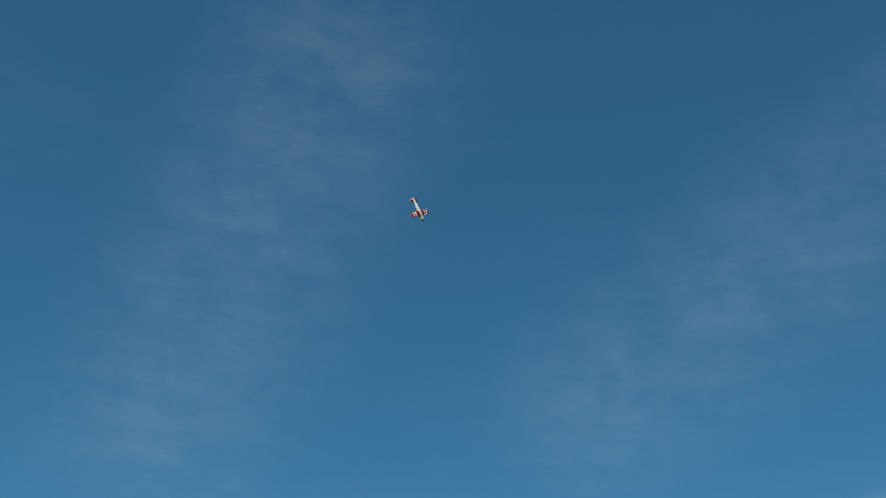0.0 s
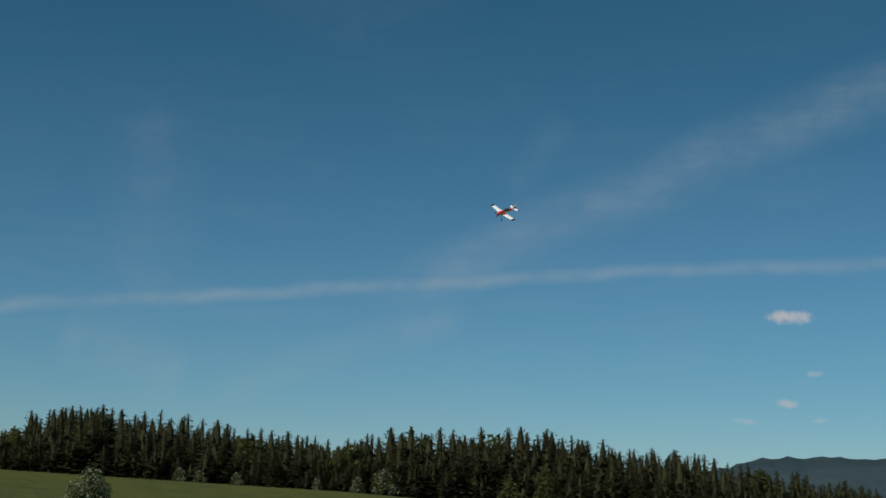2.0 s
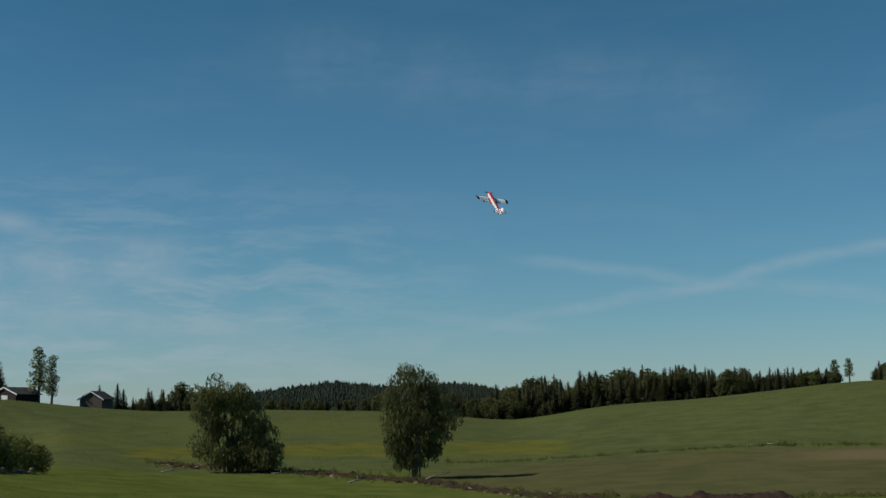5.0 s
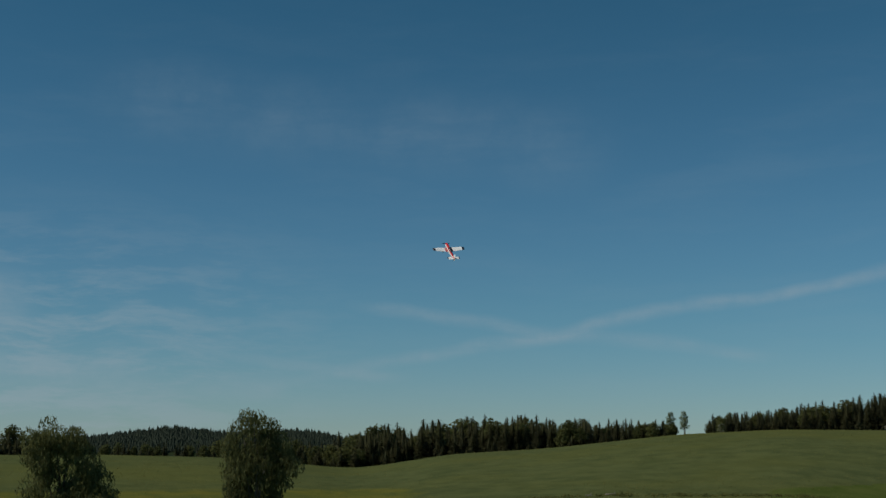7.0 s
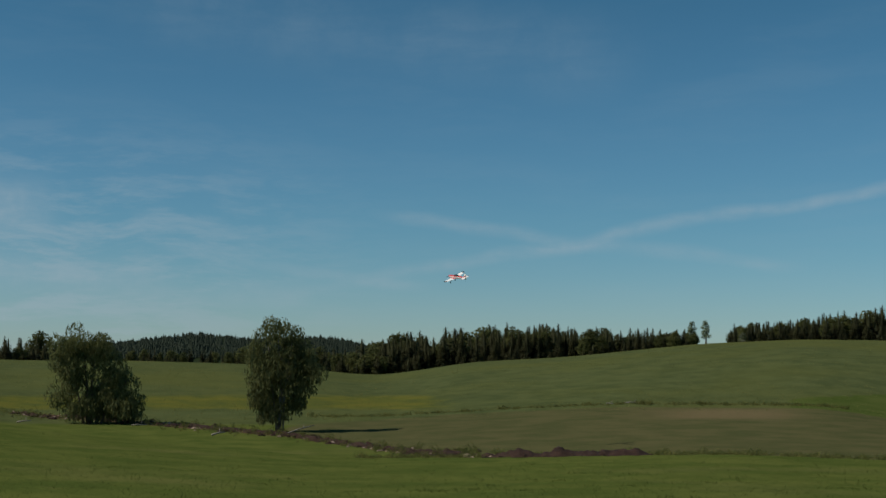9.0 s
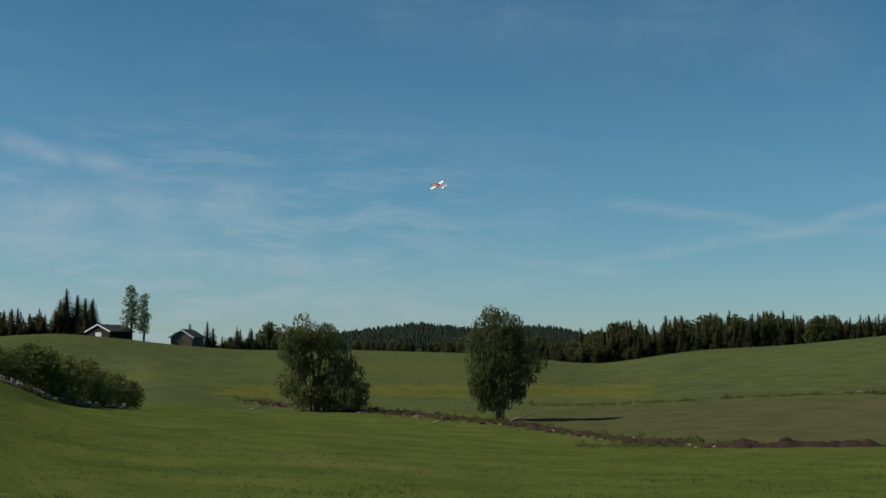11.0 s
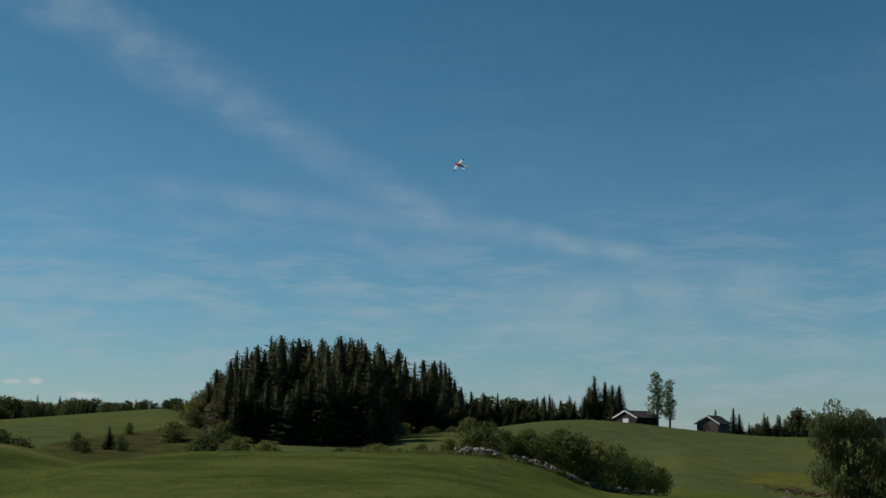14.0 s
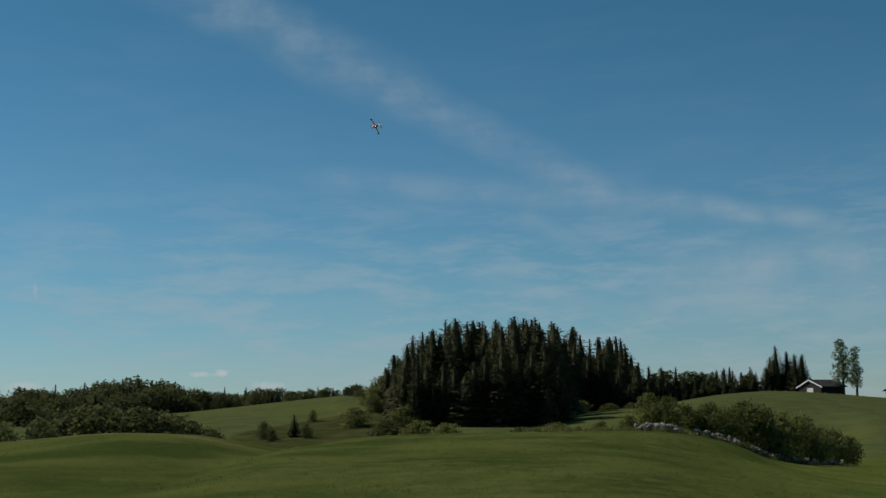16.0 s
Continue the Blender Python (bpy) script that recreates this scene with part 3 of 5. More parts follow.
def broadleaf_meshes(seed, leaf, bark, shape="round", count=2200, size=0.05, hang=0.0):
    """Unit-high broad-leaved tree or shrub: trunk with limbs, and a crown in clumps with gaps."""
    rnd = random.Random(seed)
    clumps = []
    if shape == "round":
        wide, low, n = 0.36, 0.30, 13
    elif shape == "tall":
        wide, low, n = 0.16, 0.25, 14
    elif shape == "oval":
        wide, low, n = 0.24, 0.22, 16
    else:                                                    # shrub, leafy down to the ground
        wide, low, n = 0.52, 0.10, 14
    for i in range(n):
        u = (i + 0.5) / n
        z = low + (0.96 - low) * u
        bulge = math.sin(math.pi * min(1, 0.25 + 0.75 * u)) ** 0.7 if shape != "tall" else (1 - 0.6 * u)
        t = i * 2.4 + rnd.random()
        off = wide * bulge * (0.25 + 0.45 * rnd.random())
        r = wide * (0.34 + 0.26 * rnd.random()) * (0.55 + 0.5 * bulge)
        clumps.append(((math.cos(t) * off, math.sin(t) * off, min(z, 0.97 - r * 0.7)), (r, r, r * (0.7 + 0.3 * rnd.random()))))
    core = [((0, 0, low + 0.28), (wide * 0.45, wide * 0.45, 0.26))]
    crown = crown_mesh("leaf_crown", rnd, clumps + core, count, size, leaf, hang)
    trunk = mesh_of("limbed_trunk", *limbs(rnd, 0.82, 0.022, 8, wide * 0.8), bark)
    return trunk, crown


def tree(name, meshes, at, height, turn, label, category, group="", width=1.0, tilt=0.0):
    ob = new(name)
    ob.matrix_basis = pose(*at, 0, tilt, turn) @ Matrix.Diagonal((height * width, height * width, height, 1))
    tagged(ob, label, category, group)
    part("trunk", meshes[0], ob)
    part("crown", meshes[1], ob)
    return ob


SPRUCES = [spruce_meshes(s, sl, taper=tp) for s, sl, tp in ((11, 0.95, 0.72), (12, 1.05, 0.60), (13, 0.85, 0.80), (14, 1.2, 0.85), (15, 1.0, 0.55), (16, 0.75, 0.78))]
DISTANT = [spruce_meshes(s, sl, 290, 0.105, tp)[1] for s, sl, tp in ((21, 0.95, 0.72), (22, 1.1, 0.58), (23, 0.8, 0.82), (24, 1.05, 0.64), (25, 0.7, 0.7))]
ROUNDS = [broadleaf_meshes(s, DARK_LEAF, BARK, "round", 1300, 0.075) for s in (31, 32, 33)]
BUSHES = [broadleaf_meshes(s, BUSH_LEAF, BARK, "shrub", 2600, 0.065) for s in (41, 42, 43)]
DARK_BUSHES = [broadleaf_meshes(s, DARK_LEAF, BARK, "shrub", 1350, 0.078) for s in (44, 45)]
PALES = [broadleaf_meshes(s, PALE_LEAF, BARK, "tall", 1300, 0.036) for s in (51, 52)]
BLOSSOMS = [broadleaf_meshes(61, BLOSSOM_LEAF, BARK, "shrub", 4600, 0.05)]
FLOWERING = [broadleaf_meshes(62, BLOSSOM_LEAF, BARK, "shrub", 900, 0.09)]


def r_at(az, el, start=None):
    """Distance past the meadow's edge at which the ground is seen at that elevation."""
    r = float(near_r(az)) + 2 if start is None else start
    while r < 400 and math.degrees(math.atan2(ground(az, r) - EYE, r)) < el:
        r += 0.5
    return r


def standing(name, spots, meshes, label, rnd):
    """Many trees of one wood as a single mesh: (place, height, width) each."""
    base = []
    for m in meshes:
        co = np.empty(len(m.vertices) * 3)
        m.vertices.foreach_get("co", co)
        nr = np.zeros((len(m.vertices), 3))
        for lp, cn in zip(m.loops, m.corner_normals):
            nr[lp.vertex_index] = cn.vector
        base.append((co.reshape(-1, 3), [tuple(p.vertices) for p in m.polygons], nr))
    vs, fs, ns, o = [], [], [], 0
    for p, h, wd in spots:
        v, f, nr = rnd.choice(base)
        t = rnd.random() * 6.28
        c, q = math.cos(t) * h * wd, math.sin(t) * h * wd
        vs.append(np.stack([v[:, 0] * c - v[:, 1] * q + p.x, v[:, 0] * q + v[:, 1] * c + p.y, v[:, 2] * h + p.z], 1))
        tc, ts = math.cos(t), math.sin(t)
        ns.append(np.stack([nr[:, 0] * tc - nr[:, 1] * ts, nr[:, 0] * ts + nr[:, 1] * tc, nr[:, 2]], 1))
        fs += [tuple(i + o for i in face) for face in f]
        o += len(v)
    m = bpy.data.meshes.new(name)
    m.from_pydata(np.concatenate(vs).tolist(), [], fs)
    m.materials.append(NEEDLES)
    rounded(m, np.concatenate(ns).tolist())
    tagged(new(name, m), label, "wood", kind="stuff")


def forest(seed, span, back, tops, rows, spacing, label, group, kinds, fill=1.0, low=0.80, offset=6.0, broad=0.0, single=1, front=0.80, ragged=0.25, leafed=None, under=True):
    """Trees behind the crest; their tips follow the skyline given as (az, elevation). The first rows are single trees."""
    rnd = random.Random(seed)
    top = table(*tops)
    deep = []
    for row in range(rows):
        a = span[0] + rnd.random() * 0.3
        while a < span[1]:
            r = float(crest_r(a)) + offset + back * row / max(rows, 1) + rnd.random() * 4
            z = ground(a, r)
            stand = noise.noise(Vector((a * 1.1, seed * 7.0, 0))) + 0.6 * noise.noise(Vector((a * 3.3, seed * 7.0, 5)))
            reach = (low + (1.06 - low) * rnd.random() ** 1.4) * (front if row == 0 else 1) * (1 + ragged * min(0, stand))
            h = (r * tan(float(top(a)) + 0.16) + EYE - z) * reach
            if h > 2 and rnd.random() < fill:
                spot = polar(a, r, z - 0.2)
                wd = 1.05 + 0.65 * rnd.random()
                if rnd.random() < broad:
                    spot.z -= 0.22 * h
                    tree("broadleaf_tree", rnd.choice(leafed or ROUNDS), spot, h * 1.17, rnd.random() * 360, "dark green broad-leaved tree at the wood's edge", "tree", group, 0.95 + 0.4 * rnd.random())
                elif row < single:
                    tree("spruce_tree", SPRUCES[rnd.choice(kinds)], spot, h, rnd.random() * 360, label, "tree", group, wd, rnd.gauss(0, 1.0))
                else:
                    deep.append((spot, h, wd))
            a += math.degrees(spacing / r) * (0.5 + rnd.random()) * (1.0 if row < single else 0.72)
    # younger trees close the gaps at the wood's edge
    a = span[0]
    while under and a < span[1]:
        r = float(crest_r(a)) + offset - 2 + rnd.random() * 5
        z = ground(a, r)
        h = (r * tan(float(top(a))) + EYE - z) * (0.22 + 0.40 * rnd.random())
        if h > 1:
            deep.append((polar(a, r, z - 0.2), h, 1.5 + 0.9 * rnd.random()))
        a += math.degrees(1.5 / r) * (0.4 + rnd.random())
    if deep:
        standing("wood", deep, DISTANT, "dense dark green spruce wood", rnd)


forest(1, (-27, 17.6), 40, ((-27, 1.6), (-19, 1.75), (-16.3, 2.08), (-12.8, 2.75), (-9.4, 3.09), (-4, 3.83), (1.6, 3.66), (4.1, 3.08), (6.5, 3.3), (10.3, 3.75), (15.3, 4.22), (17.7, 3.55)),
       6, 2.5, "dark green spruce in the wood behind the crest", "spruces of the hill wood", (0, 1, 2, 3, 4), broad=0.02, low=0.80, ragged=0.12)
forest(2, (17.6, 26.7), 20, ((17.6, 3.1), (18.2, 3.0), (21.2, 2.64), (23, 2.4), (25.1, 2.15), (27, 1.95)), 6, 1.6,
       "dark green spruce in a low row on the ridge", "spruces along the ridge", (0, 1, 2, 4, 5), broad=0.12, low=0.74, front=0.92, ragged=0.35)
forest(3, (28.2, 42.2), 20, ((28.2, 1.85), (30.6, 1.82), (35.5, 2.08), (38.1, 2.0), (40.0, 1.75), (41.1, 1.72), (42.2, 1.2)), 6, 1.6,
       "dark green spruce in a low row on the ridge", "spruces along the ridge", (0, 1, 2, 4, 5), broad=0.12, low=0.70, front=0.92, ragged=0.4)
forest(4, (41.8, 46.5), 40, ((41.8, 1.3), (44.0, 1.25), (46.5, 1.1)), 4, 3.4, "green tree in the hollow behind the field", "trees in the hollow", (0, 1, 2), broad=0.6, low=0.6)
forest(5, (46.5, 58.8), 30, ((46.5, 1.0), (53, 1.0), (55, 1.25), (56.6, 1.55), (57.6, 1.46), (58.8, 0.9)), 3, 2.6,
       "dark green spruce behind the rise", "spruces behind the rise", (0, 1, 2, 4), broad=0.25, low=0.66, ragged=0.4)
forest(6, (63.8, 65.6), 22, ((63.8, 2.7), (64.0, 3.05), (64.3, 3.2), (64.6, 2.95), (64.85, 2.2), (65.05, 3.0), (65.25, 2.3), (65.45, 2.9), (65.6, 2.0)), 3, 2.3,
       "tall dark spruce beside the cabin", "spruces beside the cabin", (1, 3, 4), low=0.66, offset=56, single=3, ragged=0.4, front=0.9)
forest(7, (65.9, 71.0), 14, ((65.9, 2.0), (66.6, 2.12), (68, 2.0), (70.4, 2.2), (71, 2.2)), 4, 2.0, "young green spruce in a dense row", "young spruces", (0, 1, 4), low=0.70, broad=0.2, ragged=0.3)
COPSE = ((70.6, 2.3), (71.4, 3.2), (72.2, 3.68), (73.4, 3.9), (74.4, 4.42), (77.4, 4.5), (78.8, 4.38), (80.3, 4.1), (81.6, 3.3), (82.2, 2.0), (83.4, 1.2))
forest(8, (74.3, 83.4), 86, COPSE, 8, 1.7, "tall dark spruce in the copse", "spruces of the copse", (0, 1, 3, 4), low=0.72, offset=-44, single=3, ragged=0.2)
forest(10, (70.8, 74.4), 50, COPSE, 6, 1.7, "tall dark spruce in the copse", "spruces of the copse", (0, 1, 3, 4), low=0.72, offset=-10, single=2, ragged=0.2)
forest(9, (83.0, 108), 50, ((83.0, 1.75), (84.7, 1.66), (88, 1.68), (90.5, 1.75), (91.3, 2.25), (94.5, 2.32), (95.5, 1.95), (98.3, 1.85), (108, 1.8)), 4, 2.4,
       "green tree in the wood beyond the far field", "trees beyond the far field", (0, 1, 2), broad=0.62, low=0.70, offset=8, ragged=0.4, leafed=DARK_BUSHES)

# single trees and shrubs on the fields: kind, az, foot and top elevation, width
rnd = random.Random(8)


def lone(name, meshes, az, foot, top, label, category, width=1.0, group="", start=None, r=None):
    r = r_at(az, foot, start) if r is None else r
    z = ground(az, r)
    h = r * tan(top) + EYE - z
    return tree(name, meshes, polar(az, r, z - 0.05), h, rnd.random() * 360, label, category, group, width)


lone("hawthorn_bush", BLOSSOMS[0], 14.6, -0.30, 1.66, "large round hawthorn in white blossom alone on the field", "bush", 0.98)
lone("blossoming_bush", FLOWERING[0], 4.0, -0.20, 0.62, "small leaning bush with white blossom on the field edge", "bush", 0.62)
lone("young_spruce", SPRUCES[3], 1.85, -0.42, 0.36, "small bright green young spruce on the field edge", "tree", 2.3)
lone("blossoming_bush", FLOWERING[0], -0.6, -0.58, 0.66, "upright bush with white blossom on the field edge", "bush", 0.62)
lone("pine_tree", ROUNDS[0], -3.2, -0.55, 1.75, "dark pine with a bare lower trunk", "tree", 0.72)
lone("broadleaf_tree", ROUNDS[1], -4.75, -0.30, 2.40, "dark broad-leaved tree with a rounded crown", "tree", 0.62)
for az, foot, top, wd in ((6.4, -0.16, 0.30, .8), (5.5, -0.18, 0.16, 1), (-1.6, -0.6, 0.05, 1), (-2.3, -0.6, 0.12, .7), (-3.3, -0.6, -0.1, 1), (-7.2, -0.6, -0.25, 1.2), (-8.0, -0.6, -0.3, 1.3),
                          (-10.1, -0.7, 0.55, .7), (-11.6, -0.7, 0.65, 1.1), (12.0, -0.3, -0.12, 2.2), (10.4, -0.35, -0.16, 2.4), (9.0, -0.35, -0.2, 2.0)):
    lone("shrub", rnd.choice(DARK_BUSHES), az, foot, top, "low green shrub on a grassy field edge", "bush", wd, "shrubs on the field edge")
for az, top in ((11.0, 1.72), (10.2, 1.66), (8.6, 1.62), (5.1, 1.5), (3.4, 1.6), (2.3, 1.95), (19.2, 1.9), (26.2, 1.75)):
    r = float(crest_r(az)) + 2
    lone("flowering_shrub", FLOWERING[0], az, 0, top, "pale blossoming shrub at the edge of the wood", "bush", 1.1, "shrubs at the wood's edge", r=r)
for az, top, wd in ((27.75, 2.32, 1.5), (28.35, 2.28, 1.6)):
    lone("aspen_tree", PALES[0], az, 0, top, "pale green slender aspen on the ridge", "tree", wd, "aspens on the ridge", r=float(crest_r(az)) + 12)
lone("aspen_tree", PALES[0], 62.38, 0, 3.28, "tall slender pale green aspen beside the cabin", "tree", 1.25, "aspens by the cabin", r=262)
lone("aspen_tree", PALES[1], 61.86, 0, 2.92, "tall slender pale green aspen beside the cabin", "tree", 1.15, "aspens by the cabin", r=258)
for az, top, wd in ((59.9, 1.62, 1.2), (59.15, 1.70, 1.1), (65.0, 1.7, 1.0), (58.9, 1.45, 1.3)):
    lone("spruce_tree", SPRUCES[0], az, 0, top, "small dark spruce behind the sheds", "tree", wd, r=292)

lone("young_spruce", SPRUCES[3], 86.0, 0, 0.62, "small dark young spruce on the rough slope", "tree", 1.6, r=142)

# shrubs along the stone row
for az, foot, top, wd in ((71.4, -0.5, 0.35, 1.1), (70.5, -0.62, 1.22, .95), (69.7, -0.7, 1.12, .95), (68.9, -0.8, 0.75, 1.0), (68.0, -0.95, 0.85, 1.0), (67.2, -1.15, 0.55, 1.05), (66.5, -1.3, 0.90, 0.9),
                          (65.8, -1.55, 0.60, 0.95), (65.0, -1.75, 0.28, 0.95), (64.3, -1.85, 0.20, 0.9), (63.6, -1.95, -0.25, 0.9), (62.9, -2.0, -0.45, 0.9), (62.3, -2.08, -0.75, 0.85), (67.6, -1.0, 0.2, 1.1),
                          (65.4, -1.7, -0.3, 1.2), (64.0, -1.95, -0.75, 1.2), (72.6, -0.5, 0.1, 1.2), (73.6, -0.45, -0.1, 1.2)):
    r = float(near_r(az)) + 3.5 + rnd.random() * 3
    z = ground(az, r)
    tree("shrub", rnd.choice(BUSHES), polar(az, r, z - 0.1), r * tan(top) + EYE - z, rnd.random() * 360, "green leafy shrub growing along the stone row", "bush", "shrubs along the stone row", wd)
# shrubs before the copse and beyond the left mound
for az, foot, top, wd, far in ((82.4, 0, 1.35, .8, 165), (81.2, 0, 0.85, 1.0, 150), (80.2, 0, 0.95, .8, 165), (78.7, 0, 0.42, 1.2, 150), (77.4, 0, 0.10, 1.3, 150), (76.1, 0, -0.15, 1.0, 120),
                               (74.5, 0, 0.02, 1.0, 120), (73.6, 0, 0.95, 1.1, 178), (72.2, 0, 0.80, 1.2, 180), (71.2, 0, 0.8, 1.2, 178), (79.6, 0, 1.2, .7, 180), (83.4, 0, 0.9, .9, 150),
                               (85.2, 0, 0.80, .45, 160), (85.5, 0, 0.22, .7, 140), (87.3, 0, 0.35, .7, 140), (87.0, 0, 0.05, .6, 136), (83.4, 0, 0.5, 1.2, 160), (89.6, 0, 0.14, 1.0, 110),
                               (90.4, 0, 0.45, 1.0, 106), (91.1, 0, 0.80, 1.0, 105), (91.9, 0, 0.98, 1.0, 108), (92.7, 0, 1.1, 1.0, 105), (93.5, 0, 1.08, 1.0, 110), (94.2, 0, 1.22, 1.0, 105), (95.0, 0, 1.2, .95, 107), (95.6, 0, 1.05, .95, 109),
                               (96.7, 0, 0.65, .7, 100), (98.2, 0, 0.55, .8, 100), (82.0, 0, .35, .9, 130), (80.6, 0, .25, 1, 128), (79.4, 0, .1, 1, 125), (93.2, 0, 1.5, .9, 180), (95.8, 0, 1.5, 1.0, 190), (97.5, 0, 1.6, 1.0, 185),
                               (82.6, 0, 1.75, .75, 176), (82.1, 0, 2.2, .6, 180), (81.5, 0, 1.7, .8, 168), (80.8, 0, 1.3, .9, 160), (79.0, 0, .9, 1.0, 156), (77.9, 0, .55, 1.1, 154), (76.8, 0, .75, .9, 156), (75.6, 0, .5, .9, 156), (74.2, 0, .8, .8, 156)):
    z = ground(az, far)
    tree("shrub", rnd.choice(DARK_BUSHES + BUSHES[:2] if az < 84 else DARK_BUSHES), polar(az, far, z - 0.4), far * tan(top) + EYE - z + 0.3, rnd.random() * 360, "dark green rounded shrub in the hollow", "bush", "shrubs in the hollow", wd * (1.45 if far < 112 else 1.25 if 82.5 < az < 90 and top < 0.6 else 1.8))


# ---- the two birches by the ditch ----
def birch(az, foot, count, seed, label, stems, masses, bark):
    """masses: (az, elevation of the middle, half width, half height) of each part of the crown, in degrees."""
    rnd = random.Random(seed)
    r = r_at(az, foot, 70)
    z = ground(az, r)
    ob = thing("birch_tree", polar(az, r, z - 0.05), az, label, "tree")
    pieces, clumps = [], []
    for lean, top, girth in stems:
        h = r * tan(top) + EYE - z
        v, f = limbs(rnd, h, girth, 12, h * 0.24, (-r * tan(lean), rnd.gauss(0, .3)))
        pieces.append(([Vector(p) - Vector((r * tan(lean) * 0.3, 0, 0)) for p in v], f))
    for a, e, hw, hh in masses:
        c = Vector((-r * tan(a - az), 0, r * tan(e) + EYE - z))
        w_, h_ = r * tan(hw), r * tan(hh)
        for i in range(13):
            d = Vector((rnd.gauss(0, 1), rnd.gauss(0, 1), rnd.gauss(0, 1))).normalized() * (0.45 + 0.35 * rnd.random())
            k = 0.26 + 0.20 * rnd.random()
            clumps.append(((c.x + d.x * w_, d.y * w_ * 0.8, c.z + d.z * h_), (w_ * k, w_ * k, min(h_, w_) * k * (1.0 + 0.5 * rnd.random()))))
        clumps.append((tuple(c), (w_ * 0.5, w_ * 0.5, h_ * 0.55)))
    part("trunk", mesh_of("birch_trunk", *merged(*pieces), bark, smooth=True), ob)
    part("crown", crown_mesh("birch_crown", rnd, clumps, count, 0.17, BIRCH_LEAF, 1.2), ob)


birch(46.3, -2.62, 17000, 71, "tall weeping birch with drooping green leaves by the ditch", ((0.15, 1.9, 0.13), (0.45, 1.2, 0.07), (-0.35, 1.3, 0.07)),
      ((46.2, 1.80, 1.15, 0.9), (46.9, 0.9, 1.0, 1.0), (45.6, 0.75, 1.05, 1.0), (47.0, 0.2, 1.1, 1.0), (45.5, 0.0, 1.15, 1.0), (46.3, -0.35, 1.35, 0.9), (47.1, -1.0, 0.75, 0.9), (45.3, -0.75, 0.6, 0.75), (46.6, -1.3, 0.95, 0.7), (45.6, -1.25, 0.6, 0.6), (47.0, -1.75, 0.5, 0.45)), BIRCH_BARK)
birch(54.3, -2.22, 21000, 72, "broad many-stemmed birch with dense foliage by the ditch", ((0.35, 1.3, 0.14), (-0.1, 1.0, 0.12), (-0.7, 0.2, 0.13), (0.9, 0.4, 0.10), (-1.2, -0.3, 0.10)),
      ((54.7, 1.35, 1.15, 0.8), (55.4, 0.75, 0.85, 0.85), (53.9, 0.75, 0.8, 0.75), (55.2, 0.1, 0.95, 0.9), (55.3, -0.8, 0.85, 0.85), (53.4, -0.2, 0.95, 0.85), (53.2, -1.05, 1.2, 0.85), (54.1, -1.0, 0.9, 0.8), (52.7, -1.4, 0.75, 0.6), (54.7, -1.5, 1.0, 0.5), (53.3, -1.6, 1.1, 0.45)), BARK)


# ---- far land ----
def far_ridge(name, r, tops, label, mat, wood=None, seed=5):
    az = np.arange(tops[0][0], tops[-1][0], 0.35)
    top = table(*tops)
    verts, faces = [], []
    rr = random.Random(seed)
    for a in az:
        zt = EYE + r * tan(float(top(a))) + r * 0.0006 * rr.gauss(0, 1)
        verts += [polar(a, r * 0.72, -4), polar(a, r * 0.88, zt * 0.62), polar(a, r, zt), polar(a, r * 1.1, zt * 0.5), polar(a, r * 1.2, -4)]
    for i in range(len(az) - 1):
        faces += [(i * 5 + k, i * 5 + 5 + k, i * 5 + 6 + k, i * 5 + 1 + k) for k in range(4)]
    tagged(new(name, mesh_of(name, verts, faces, mat, smooth=True)), label, "hill", kind="structure")
    if wood:
        tv, tf = [], []
        for _ in range(wood):
            a = tops[0][0] + rr.random() * (tops[-1][0] - tops[0][0])
            k = rr.random()
            d, zt = r * (0.80 + 0.2 * k), EYE + r * tan(float(top(a)))
            z = zt * (0.62 - 0.0 + 0.38 * (d / r - 0.88) / 0.12) if d > r * 0.88 else zt * 0.62 * (d / r - 0.72) / 0.16
            p, h = polar(a, d, z - 1), 5.0 + 6 * rr.random() ** 1.5
            for lo, hi, w in ((0.0, 0.70, 0.32), (0.35, 1.0, 0.20)):
                o = len(tv)
                t0 = rr.random()
                tv += [p + Vector((math.cos(t0 + q * 1.2566) * h * w * (0.7 + .6 * rr.random()), math.sin(t0 + q * 1.2566) * h * w, h * lo)) for q in range(5)] + [p + Vector((0, 0, h * hi))]
                tf += [(o + q, o + (q + 1) % 5, o + 5) for q in range(5)]
        tagged(new("far_wood", mesh_of("far_wood", tv, tf, HAZED_NEEDLES)), "dark conifer woods covering the far hill, their colour tinted for haze", "wood", kind="stuff")


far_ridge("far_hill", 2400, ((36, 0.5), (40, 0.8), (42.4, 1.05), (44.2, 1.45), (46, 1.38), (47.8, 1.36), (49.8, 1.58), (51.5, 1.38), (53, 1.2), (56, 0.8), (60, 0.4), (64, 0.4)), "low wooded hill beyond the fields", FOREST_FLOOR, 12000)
# its blue-green stands in for the haze of distance
far_ridge("haze_blue_hill", 3900, ((-70, 2.2), (-40, 2.6), (-26, 2.9), (-19, 3.0), (-16.5, 3.02), (-14, 2.92), (-12.5, 2.5), (-9, 2.0), (-4, 1.4)), "distant wooded hill with blue-green aerial haze painted into its colour", HAZE_TINTED_HILL)


